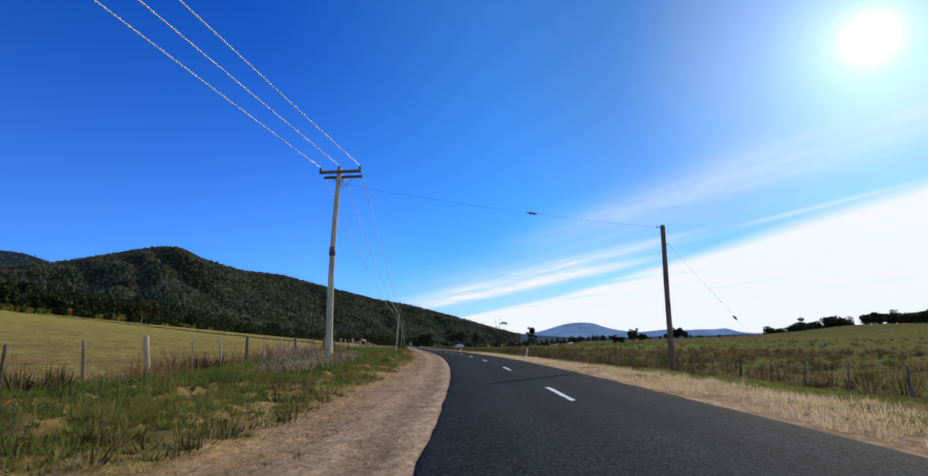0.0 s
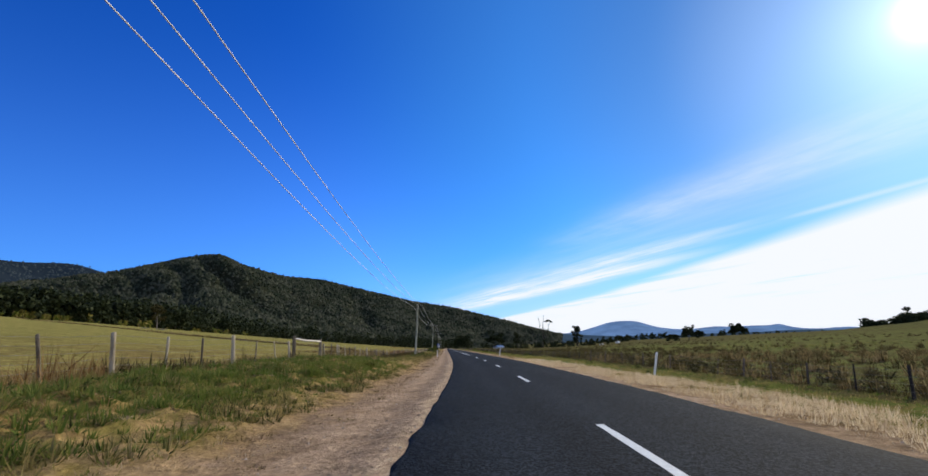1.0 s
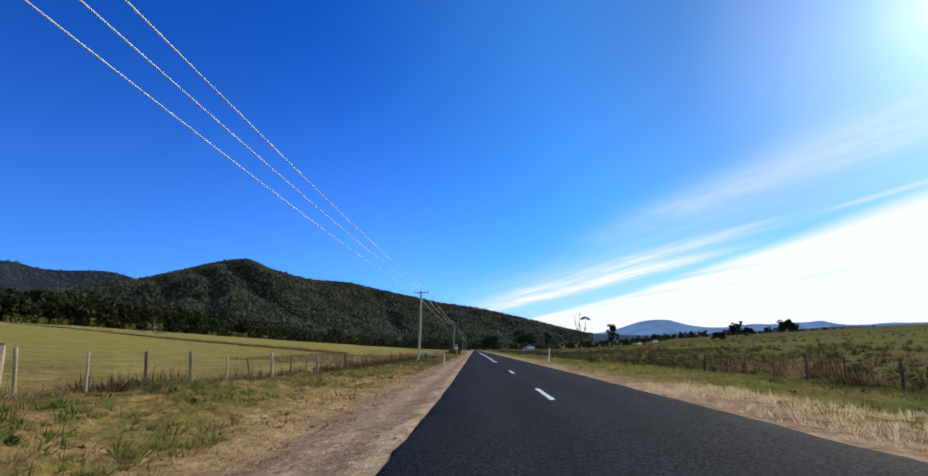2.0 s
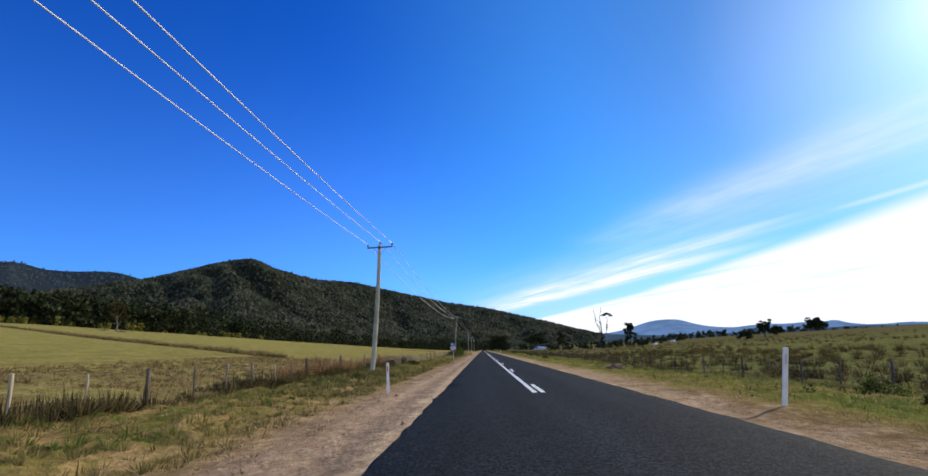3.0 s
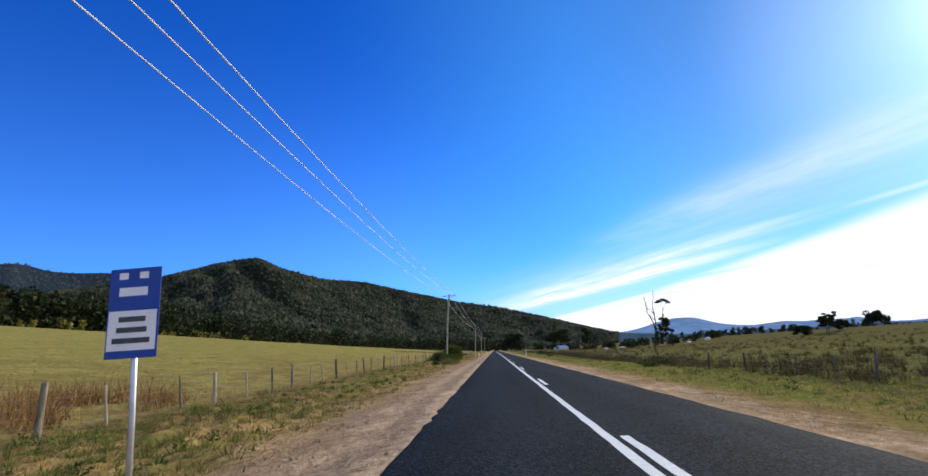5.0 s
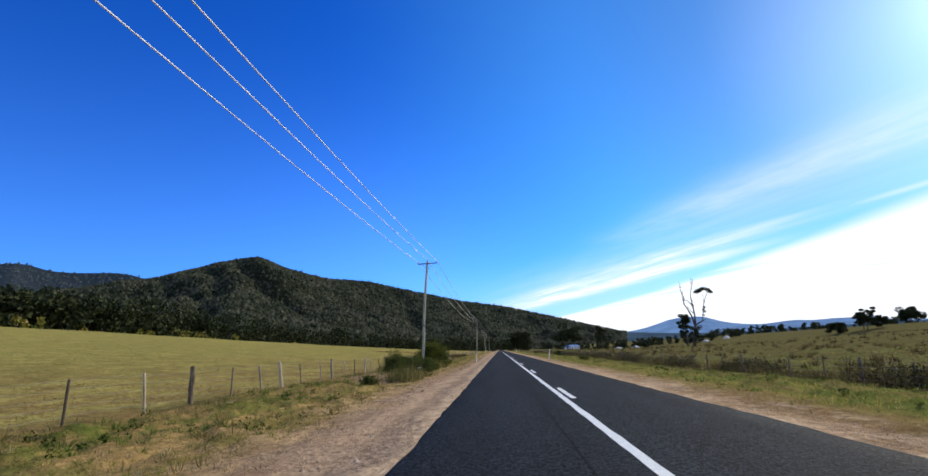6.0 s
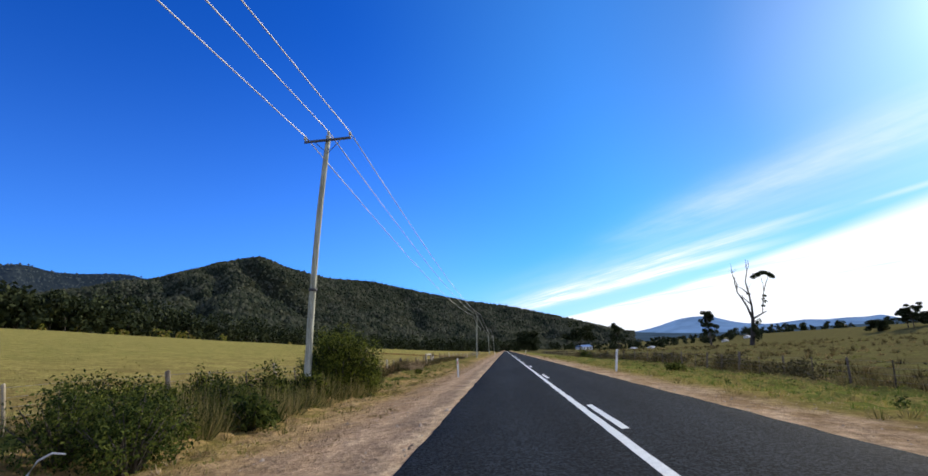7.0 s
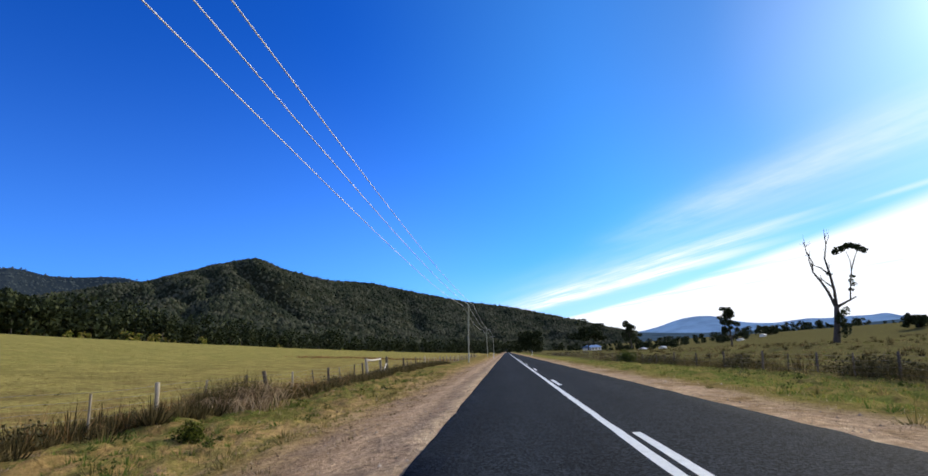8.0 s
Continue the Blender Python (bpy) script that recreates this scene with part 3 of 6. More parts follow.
def build_ground():
    pos = np.concatenate([np.arange(0, 15, 0.38), np.arange(15, 40, 1.0), np.arange(40, 120, 4), np.geomspace(120, 4800, 26)])
    us = np.concatenate([-pos[::-1][:-1], pos])
    ys = np.concatenate([-np.geomspace(120, 1500, 14)[::-1], np.arange(-114, 240, 2.0), np.arange(240, 420, 4), np.geomspace(420, 4900, 34)])
    U, Y = np.meshgrid(us, ys)
    Z = land(U, Y) + rough(U, Y) + rng.normal(0, 0.012, U.shape) * (np.abs(U) > 2.8) * (np.abs(U) < 15)
    X = U + bend(Y) * np.clip(1 - (np.abs(U) - 300) / 900, 0, 1)
    V = np.stack([X, Y, Z], -1).reshape(-1, 3)
    n, m = U.shape
    i, j = np.meshgrid(np.arange(n - 1), np.arange(m - 1), indexing="ij")
    F = np.stack([i * m + j, i * m + j + 1, (i + 1) * m + j + 1, (i + 1) * m + j], -1).reshape(-1, 4)
    me = smooth_shade(mesh_np("ground", V, F))
    me.attributes.new("lateral", "FLOAT", "POINT").data.foreach_set("value", U.ravel().astype(np.float32))
    return tagged(part("ground", me, EARTH), "roadside earth, verge grass and yellow-green pasture rising to woods", "ground", kind="structure")


build_ground()


def verge_turf(u0, u1, du, y0, y1, dy, label):
    """Hummocky turf beside the road: rounded cushions with narrow hollows between them, sunk into the ground at its borders."""
    U, Y = np.meshgrid(np.arange(u0, u1 + du / 2, du), np.arange(y0, y1 + dy / 2, dy))
    edge = np.clip(np.minimum(np.minimum(U - u0, u1 - U), np.minimum(Y - y0, y1 - Y)) / 0.5, 0, 1)
    V = np.stack([U + bend(Y), Y, land(U, Y) + rough(U, Y) + relief(U, Y) - 0.06 * (1 - edge)], -1).reshape(-1, 3)
    n, m = U.shape
    i, j = np.meshgrid(np.arange(n - 1), np.arange(m - 1), indexing="ij")
    F = np.stack([i * m + j, i * m + j + 1, (i + 1) * m + j + 1, (i + 1) * m + j], -1).reshape(-1, 4)
    me = smooth_shade(mesh_np("verge", V, F))
    me.attributes.new("lateral", "FLOAT", "POINT").data.foreach_set("value", U.ravel().astype(np.float32))
    return tagged(part("verge", me, EARTH), label, "verge", kind="structure")


verge_turf(-11.2, -4.6, 0.12, -88.0, 206.0, 0.20, "hummocky verge of matted green and straw turf")
verge_turf(3.9, 13.2, 0.17, -88.0, 206.0, 0.26, "hummocky green verge between gravel and fence")


# ---------------------------------------------------------------- road and its marks
def strip(u0, u1, y0, y1, z, step=1.0, wobble=0.0):
    """A flat ribbon that follows the road between two lateral places."""
    ys = np.linspace(y0, y1, max(2, int((y1 - y0) / step) + 1))
    w0, w1 = rng.normal(0, wobble, len(ys)), rng.normal(0, wobble, len(ys))
    c = bend(ys)
    V = np.concatenate([np.stack([c + u0 + w0, ys, np.full_like(ys, z)], -1), np.stack([c + u1 + w1, ys, np.full_like(ys, z)], -1)])
    n = len(ys)
    i = np.arange(n - 1)
    return V, np.stack([i, n + i, n + i + 1, i + 1], -1)


def build_road():
    us = np.array([-2.75, -2.65, -2.6, -2.0, -1.3, -0.65, 0, 0.65, 1.3, 1.9, 2.37, 2.42, 2.52])
    zs = np.array([-0.12, -0.035, -0.01, -0.006, 0, 0, 0, 0, 0, -0.006, -0.01, -0.035, -0.12])
    ys = np.concatenate([np.arange(-400, -115, 8.0), np.arange(-115, 230, 0.6), np.arange(230, 700, 5.0)])
    U, Y = np.meshgrid(us, ys)
    ragged = rng.normal(0, 0.022, U.shape) * np.isin(us, (-2.75, -2.65, -2.6, 2.37, 2.42, 2.52))[None, :]
    V = np.stack([U + bend(Y) + ragged, Y, np.broadcast_to(zs, U.shape)], -1).reshape(-1, 3)
    n, m = U.shape
    i, j = np.meshgrid(np.arange(n - 1), np.arange(m - 1), indexing="ij")
    F = np.stack([i * m + j, i * m + j + 1, (i + 1) * m + j + 1, (i + 1) * m + j], -1).reshape(-1, 4)
    me = mesh_np("road", V, F)
    me.attributes.new("lateral", "FLOAT", "POINT").data.foreach_set("value", U.ravel().astype(np.float32))
    road = tagged(part("road", me, ASPHALT), "dark grey sealed two-lane country road", "road", kind="structure")
    # a 3.2 m dash about every 12.6 m round the bend; from the straight on, one in 13.2 m with a solid line beside it
    starts = [(0.03, -3.3 - 12.55 * k) for k in range(12)] + [(0.21, 18.03 + 13.2 * k) for k in range(33)]
    for u, y0 in starts:
        part("lane_dash", mesh_np("lane_dash", *strip(u - 0.06, u + 0.06, y0, y0 + 3.25, 0.004, 0.4, 0.004)), PAINT, road, "worn white painted lane dash")
    part("solid_line", mesh_np("solid_line", *strip(-0.065, 0.065, 18.1, 560, 0.004, 0.5, 0.005)), PAINT, road, "white painted solid line")
    # an open seam in the seal beside the line
    ys = np.arange(94.0, 127.0, 0.5)
    x = -0.57 + bend(ys) + np.cumsum(rng.normal(0, 0.006, len(ys)))
    V = np.concatenate([np.stack([x + s * 0.011, ys, np.full_like(ys, 0.003)], -1) for s in (-1, 1)])
    i = np.arange(len(ys) - 1)
    part("seam", mesh_np("seam", V, np.stack([i, len(ys) + i, len(ys) + i + 1, i + 1], -1)), CRACK, road, "narrow dark open seam")
    return road


build_road()


# ---------------------------------------------------------------- hills
EYE = np.array([-1.4, 51.0])


def ridge_hill(name, bearings, elevs, ranges, foot, mat, label, seed, relief, step=0.35, rows=46, foot_z=None):
    """A range of hills: a crest given by bearing, elevation and distance from the middle of the road, falling by spurs and gullies to its foot."""
    th = np.arange(bearings[0], bearings[-1] + step / 2, step)
    el = np.interp(th, bearings, elevs)
    k = np.array([1, 2, 3, 2, 1.0]) / 9
    el = np.convolve(np.pad(el, 2, mode="edge"), k, mode="valid")
    rr = np.interp(th, bearings, ranges)
    f = np.interp(th, foot[0], foot[1])
    t = np.concatenate([np.linspace(0, 1, rows), [1.06, 1.15, 1.3]])
    TH, TT = np.meshgrid(th, t, indexing="ij")
    FR, RR = f[:, None], rr[:, None]
    dist = FR + (RR - FR) * TT
    X = EYE[0] + dist * np.sin(np.radians(TH))
    Y = EYE[1] + dist * np.cos(np.radians(TH))
    crest = 1.2 + rr * np.tan(np.radians(el))
    z0 = land(X[:, :1], Y[:, :1]) - 3 if foot_z is None else np.full((len(th), 1), foot_z)
    shape = np.where(TT <= 1, 0.55 * TT + 0.45 * TT ** 1.8, 1 - (TT - 1) * 0.9)
    Z = z0 + (crest[:, None] - z0) * shape
    w = np.sin(np.pi * np.clip(TT, 0, 1)) ** 0.8
    nz = np.zeros_like(Z)
    for i in range(Z.shape[0]):
        for j in range(Z.shape[1]):
            p = Vector((X[i, j] / 520 + seed, Y[i, j] / 620, seed))
            nz[i, j] = noise.fractal(p, 0.9, 2.1, 5)
    return TH, TT, X, Y, Z + nz * relief * w, w


def hill_mesh(name, X, Y, Z, mat, label):
    n, m = X.shape
    V = np.stack([X, Y, Z], -1).reshape(-1, 3)
    i, j = np.meshgrid(np.arange(n - 1), np.arange(m - 1), indexing="ij")
    F = np.stack([i * m + j, (i + 1) * m + j, (i + 1) * m + j + 1, i * m + j + 1], -1).reshape(-1, 4)
    return tagged(part(name, smooth_shade(mesh_np(name, V, F)), mat), label, "hill", kind="structure")


def lump(k):
    """A small rough cap of canopy with an uneven top."""
    r = np.random.default_rng(k)
    a = np.arange(5) * 2 * math.pi / 5 + r.normal(0, 0.25, 5)
    ring = np.stack([np.cos(a), np.sin(a), r.normal(0, 0.25, 5)], -1) * r.uniform(0.7, 1.2, (5, 1))
    ring[:, 2] -= 0.35
    V = np.concatenate([ring, [[r.normal(0, 0.3), r.normal(0, 0.3), r.uniform(0.65, 1.15)]]])
    F = np.array([[i, (i + 1) % 5, 5] for i in range(5)])
    return V, F


def crowns(name, pts, sizes, mat, label, kinds=12):
    lumps = [lump(k) for k in range(kinds)]
    V, F, k = [], [], 0
    for n, (p, s) in enumerate(zip(pts, sizes)):
        v, f = lumps[n % kinds]
        a = rng.uniform(0, 6.28)
        c, d = math.cos(a), math.sin(a)
        v = np.stack([v[:, 0] * c - v[:, 1] * d, v[:, 0] * d + v[:, 1] * c, v[:, 2]], -1)
        V.append(v * s + p)
        F.append(f + k)
        k += len(v)
    return tagged(part(name, mesh_np(name, np.concatenate(V), np.concatenate(F)), mat), label, "forest", kind="stuff")


FOOT = ([-80, -60, -45, -35, -26, -17, -10, -4, 4, 12], [240, 265, 320, 400, 540, 800, 1150, 1400, 1600, 1750])
th, tt, hx, hy, hz, hw = ridge_hill("wooded_hill", [-80, -60, -46, -38, -34.6, -29.4, -26.7, -24.5, -21.4, -18, -13.7, -8.9, -4.3, 0.2, 4.6, 7.7, 11.3, 13.0],
                                    [3.5, 4.6, 6.2, 7.4, 8.25, 9.65, 10.4, 10.45, 9.3, 8.4, 8.0, 6.65, 5.53, 4.60, 3.42, 2.5, 1.2, 0.5],
                                    [1700, 1850, 1950, 2000, 2050, 2060, 2080, 2100, 2250, 2400, 2620, 2680, 2650, 2600, 2500, 2450, 2400, 2400], FOOT, FOREST_FLOOR, "", 3.0, 62)
# the dark ravine under the summit's right shoulder and lesser gullies beyond
for g0, g1, depth, width, mid, reach in ((-27.9, -15.6, 85, 1.0, 0.62, 0.26), (-19.5, -9.5, 34, 0.9, 0.55, 0.4), (-12.0, -5.0, 30, 0.9, 0.6, 0.4), (-34.5, -26.0, 26, 1.0, 0.5, 0.35), (-44, -34.5, 26, 1.2, 0.55, 0.4), (-5.0, 0.5, 24, 0.8, 0.6, 0.4), (-30.5, -24.5, 22, 0.8, 0.7, 0.25), (-22.5, -14.0, 26, 0.8, 0.75, 0.2)):
    line = g1 + (g0 - g1) * tt + 0.5 * np.sin(tt * 9 + g0)
    hz = hz - depth * np.exp(-((th - line) / width) ** 2 - ((tt - mid) / reach) ** 2) * hw
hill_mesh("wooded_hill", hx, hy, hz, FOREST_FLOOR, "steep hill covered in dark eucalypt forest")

# second ridge at the left and the blue ranges far off
rg0 = ridge_hill("second_ridge", [-85, -62, -52, -47, -45.1, -44.2, -43.2, -41.8, -39.9, -37.7, -36.3, -35.4, -34.5, -33, -30], [7.5, 8.3, 8.9, 9.1, 9.27, 9.46, 9.32, 8.86, 8.79, 8.92, 8.86, 8.62, 8.35, 7.4, 5.5], [2500] * 6 + [2600, 2700, 2750] + [2800] * 6,
                ([-85, -30], [1700, 2100]), MID_HAZE, "", 9.0, 40, foot_z=60)
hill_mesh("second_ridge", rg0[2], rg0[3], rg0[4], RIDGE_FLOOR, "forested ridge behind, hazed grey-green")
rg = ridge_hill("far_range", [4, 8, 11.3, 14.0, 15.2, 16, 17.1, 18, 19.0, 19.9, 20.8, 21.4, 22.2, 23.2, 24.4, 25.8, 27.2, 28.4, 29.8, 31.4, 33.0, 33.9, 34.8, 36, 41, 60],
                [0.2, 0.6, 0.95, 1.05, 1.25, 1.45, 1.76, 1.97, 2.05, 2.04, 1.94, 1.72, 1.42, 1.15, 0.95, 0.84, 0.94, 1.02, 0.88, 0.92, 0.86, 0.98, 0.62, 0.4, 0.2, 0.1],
                [4600] * 26, ([4, 60], [3700, 3700]), FAR_HAZE, "", 15.0, 26, step=0.2)
hill_mesh("far_range", rg[2], rg[3], rg[4], FAR_HAZE, "flat-topped mountain range far off, hazed blue")
rg = ridge_hill("valley_ridge", [5, 8.3, 10.7, 13.1, 16, 19.4, 23.6, 27, 31, 35, 42], [1.6, 1.5, 1.25, 0.98, 0.70, 0.42, 0.30, 0.34, 0.30, 0.25, 0.1], [3300] * 11, ([5, 42], [2500, 2600]), VALLEY_HAZE, "", 21.0, 14, step=0.25, foot_z=-4)
hill_mesh("valley_ridge", rg[2], rg[3], rg[4], VALLEY_HAZE, "low forested ridge across the valley, hazed blue")

G2 = np.stack(rg0[2:5], -1).reshape(-1, 3)
G2 = G2[rng.integers(0, len(G2), 15000)] + rng.normal(0, 11, (15000, 3)) * np.array([1, 1, 0.0]) - np.array([0, 0, 2.6])
crowns("ridge_forest", G2, rng.uniform(4.0, 6.8, 15000), MID_HAZE, "forest on the ridge behind, greyed by distance")

# forest over the hill: crowns spread over its faces
n_th, n_t = hx.shape
count = 52000
fi = rng.uniform(8, n_th - 1.01, count)
fj = (rng.uniform(0, 1, count) ** 0.75) * (n_t - 4.2)
i0, j0 = fi.astype(int), fj.astype(int)
a, b = (fi - i0)[:, None], (fj - j0)[:, None]
G = np.stack([hx, hy, hz], -1)
P = (G[i0, j0] * (1 - a) + G[i0 + 1, j0] * a) * (1 - b) + (G[i0, j0 + 1] * (1 - a) + G[i0 + 1, j0 + 1] * a) * b
far = np.hypot(P[:, 0] - EYE[0], P[:, 1] - EYE[1])
size = rng.uniform(0.5, 1.45, count) * (2.6 + far * 0.0016)
P[:, 2] += size * 0.1
crowns("hill_forest", P, size, FOREST, "unbroken dark green eucalypt forest on the hill")


# ---------------------------------------------------------------- trees and shrubs
def leaf_cloud(centres, radii, per, size, r, flat=0.7, thin=0.45):
    """Small four-cornered leaves spread through a set of clumps."""
    centres, radii = np.asarray(centres, float), np.broadcast_to(np.asarray(radii, float), (len(centres),))
    n = len(centres) * per
    d = r.normal(0, 1, (n, 3))
    d /= np.linalg.norm(d, axis=1)[:, None]
    d *= (r.uniform(0.25, 1.0, n) ** 0.5)[:, None]
    d[:, 2] *= flat
    c = np.repeat(centres, per, 0) + d * np.repeat(radii, per)[:, None]
    a = r.normal(0, 1, (n, 3))
    a /= np.linalg.norm(a, axis=1)[:, None]
    b = np.cross(a, r.normal(0, 1, (n, 3)))
    b /= np.linalg.norm(b, axis=1)[:, None]
    s = size * r.uniform(0.6, 1.4, n)[:, None]
    V = np.stack([c - a * s, c + b * s * thin, c + a * s, c - b * s * thin], 1).reshape(-1, 3)
    return V, np.arange(n * 4).reshape(-1, 4)


def limbs(base, height, lean, spread, r, girth, forks=5, low=0.35):
    """A tapered trunk with limbs: returns the wood and the ends of the limbs."""
    base = np.array(base, float)
    k = np.linspace(0, 1, 7)
    trunk = base + np.stack([lean[0] * k ** 1.5 + 0.02 * height * np.sin(5 * k), lean[1] * k ** 1.5, height * 0.8 * k], -1)
    wood, ends = [tube(trunk, girth * (1 - 0.75 * k), 7)], [trunk[-1]]
    for f in range(forks):
        q = low + (0.95 - low) * (f + r.uniform(0, 0.6)) / forks
        st = np.array([np.interp(q, k, trunk[:, c]) for c in range(3)])
        an = f * 2.4 + r.uniform(-0.5, 0.5)
        ln = spread * r.uniform(0.6, 1.1) * (1.15 - 0.5 * q)
        e = st + np.array([math.cos(an) * ln, math.sin(an) * ln, height * r.uniform(0.12, 0.3)])
        mid = (st + e) / 2 + np.array([0, 0, -0.03 * height])
        pts = np.array([st, mid, e])
        wood.append(tube(pts, girth * np.array([0.42, 0.28, 0.1]), 5))
        ends.append(e)
        for g in range(2):
            e2 = e + r.normal(0, 0.25 * spread, 3) + np.array([0, 0, 0.1 * height])
            wood.append(tube(np.array([mid if g else (mid + e) / 2, e2]), girth * np.array([0.2, 0.06]), 4))
            ends.append(e2)
    return merge(wood), np.array(ends)


def gum_tree(u, y, height, spread, seed, label, per=60, leaf=0.35, clump=0.24, forks=6, low=0.35, group="", lean=(0, 0), mat=None, flat=0.7, bark=None):
    """A eucalypt: bare tapered trunk, spreading limbs and open clumps of leaves."""
    r = np.random.default_rng(seed)
    t = thing("gum_tree", label, "tree", spot(u, y), group)
    (V, F), ends = limbs((0, 0, -0.3), height, lean, spread, r, height * 0.028, forks, low)
    part("trunk", smooth_shade(mesh_np("trunk", V, F)), bark or BARK, t)
    rad = clump * spread * r.uniform(0.7, 1.4, len(ends)) + 0.3
    part("crown", mesh_np("crown", *leaf_cloud(ends, rad, per, leaf, r, flat)), mat or LEAF, t)
    return t


def shrub(u, y, width, height, seed, label, mat, leaves=1800, leaf=0.07, group=""):
    """A bush: stems from the ground and a ragged mass of small leaves."""
    r = np.random.default_rng(seed)
    t = thing("shrub", label, "shrub", spot(u, y), group)
    n = max(7, int(14 * width))
    an, q = r.uniform(0, 6.28, n), r.uniform(0.1, 1.0, n) ** 0.6
    tips = np.stack([np.cos(an) * q * width / 2 * 0.8, np.sin(an) * q * width / 2 * 0.8, height * (1 - 0.5 * q ** 2) * r.uniform(0.7, 0.98, n)], -1)
    wood = [tube(np.array([[0.1 * p[0], 0.1 * p[1], -0.1], [0.55 * p[0], 0.55 * p[1], 0.55 * p[2]], p]), [0.025 * height, 0.014 * height, 0.004], 4) for p in tips]
    part("wood", mesh_np("wood", *merge(wood)), BARK, t)
    clumps = np.concatenate([tips, tips * np.array([1, 1, 0.62]), tips * np.array([0.95, 0.95, 0.3]), tips * np.array([0.45, 0.45, 0.85])])
    rad = r.uniform(0.12, 0.24, len(clumps)) * (width + height) / 2
    part("foliage", mesh_np("foliage", *leaf_cloud(clumps, rad, max(8, leaves // len(clumps)), leaf, r, 0.8)), mat, t)
    return t


# woods along the foot of the hill: trunks and leafy crowns, in one stand
def edge_woods(name, bearings, ranges, n, seed, tall, label, leaf, per=70, deep=0.12, mat=None):
    r = np.random.default_rng(seed)
    th = np.radians(r.uniform(bearings[0], bearings[-1], n))
    d = np.interp(np.degrees(th), bearings, ranges) * r.uniform(0.97, 1.0 + deep, n)
    X, Y = EYE[0] + d * np.sin(th), EYE[1] + d * np.cos(th)
    Z = land(X - bend(Y), Y)
    wood, V, k = [], [], 0
    for x, y, z, far in zip(X, Y, Z, d):
        h = r.uniform(*tall) * min(1.0, max(0.5, far / 480))
        wood.append(tube(np.array([[x, y, z - 1], [x + r.normal(0, 0.4), y, z + h * 0.4]]), [h * 0.018, h * 0.008], 5, False))
        m = r.integers(7, 12)
        up = r.uniform(0.05, 0.95, m)
        c = np.stack([x + r.normal(0, h * 0.20, m) * (1.15 - 0.6 * up), y + r.normal(0, h * 0.20, m), z + h * up], -1)
        v, _ = leaf_cloud(c, h * r.uniform(0.15, 0.27, m), per // m * 2, leaf, r, 0.75, 0.7)
        V.append(v)
    V = np.concatenate(V)
    t = thing(name, label, "forest")
    tagged(t, kind="stuff")
    tagged(part("trunks", mesh_np("trunks", *merge(wood)), BARK, t), kind="stuff")
    tagged(part("crowns", mesh_np("crowns", V, np.arange(len(V)).reshape(-1, 4)), mat or LEAF, t), kind="stuff")


edge_woods("forest_edge", [-72, -60, -45, -35, -26, -17], [238, 262, 316, 395, 535, 795], 520, 21, (13, 27), "dark gum forest along the top of the pasture", 1.25, 84, 0.10)
edge_woods("forest_edge", [-17, -10, -4, 2], [795, 1140, 1300, 1400], 230, 22, (15, 34), "dark gum forest along the far end of the pasture", 1.7, 100, 0.25)
edge_woods("pasture_edge_bushes", [-60, -45, -35, -26, -17, -8], [256, 308, 386, 522, 775, 1120], 75, 25, (3.0, 7.5), "sunlit olive bushes along the top of the pasture", 0.7, 60, 0.02, MOSSY)
edge_woods("valley_trees", [-3, 4, 10, 18, 26, 34], [520, 620, 640, 700, 760, 820], 120, 23, (5, 10), "scattered dark trees along the valley floor", 0.9)
edge_woods("valley_trees", [3, 16, 40], [1100, 1200, 1300], 90, 24, (2, 8), "band of dark trees across the far valley", 1.3)


# ---------------------------------------------------------------- power line
def pole_set(name, base, top, label, wood=None, girth=(0.195, 0.135), seed=0, bow_x=0.0):
    r = np.random.default_rng(seed)
    t = thing(name, label, "utility pole", base)
    d = np.array(top) - np.array(base)
    k = np.linspace(-0.08, 1, 14)
    bow = np.stack([0.035 * np.sin(3.1 * k + seed), 0.03 * np.sin(4.2 * k), 0 * k], -1) * np.clip(k, 0, 1)[:, None]
    bow[:, 0] += bow_x * np.sin(np.pi * np.clip(k, 0, 1))
    pts = k[:, None] * d + bow
    part("pole", smooth_shade(mesh_np("pole", *tube(pts, (girth[0] + (girth[1] - girth[0]) * k) * (1 + r.normal(0, 0.02, len(k))), 14))), wood or POLE_WOOD, t)
    return t, d


def insulator(at, parent, mat, s=1.0):
    z = np.array([0, 0.05, 0.06, 0.11, 0.115, 0.16, 0.165, 0.21, 0.24]) * s
    r = np.array([0.018, 0.018, 0.06, 0.045, 0.065, 0.045, 0.06, 0.04, 0.02]) * s
    part("insulator", smooth_shade(mesh_np("insulator", *tube(np.stack([0 * z + at[0], 0 * z + at[1], z + at[2]], -1), r, 10))), mat, parent)


def crossarm(t, z, half, mid, mat, thick, turn=0.0):
    c, s = math.cos(turn), math.sin(turn)
    bm = box(0, 0, 0, 2 * half, thick, thick * 1.25, 0.008)
    bmesh.ops.transform(bm, matrix=Matrix.Translation((mid[0], mid[1] - 0.16, z)) @ Matrix.Rotation(turn, 4, "Z"), verts=bm.verts)
    part("crossarm", bm, mat, t)
    for sx in (-1, 1):
        a = np.array([mid[0] + sx * 0.55 * half * c, mid[1] - 0.16 + sx * 0.55 * half * s, z - 0.06])
        part("brace", mesh_np("brace", *tube(np.array([a, [mid[0] * 0.97, mid[1] - 0.12, z - 0.55]]), 0.014, 5)), DARK_STEEL, t)
    return [np.array([mid[0] + sx * half * 0.96 * c, mid[1] - 0.16 + sx * half * 0.96 * s, z + thick * 0.6]) for sx in (-1, 1)]


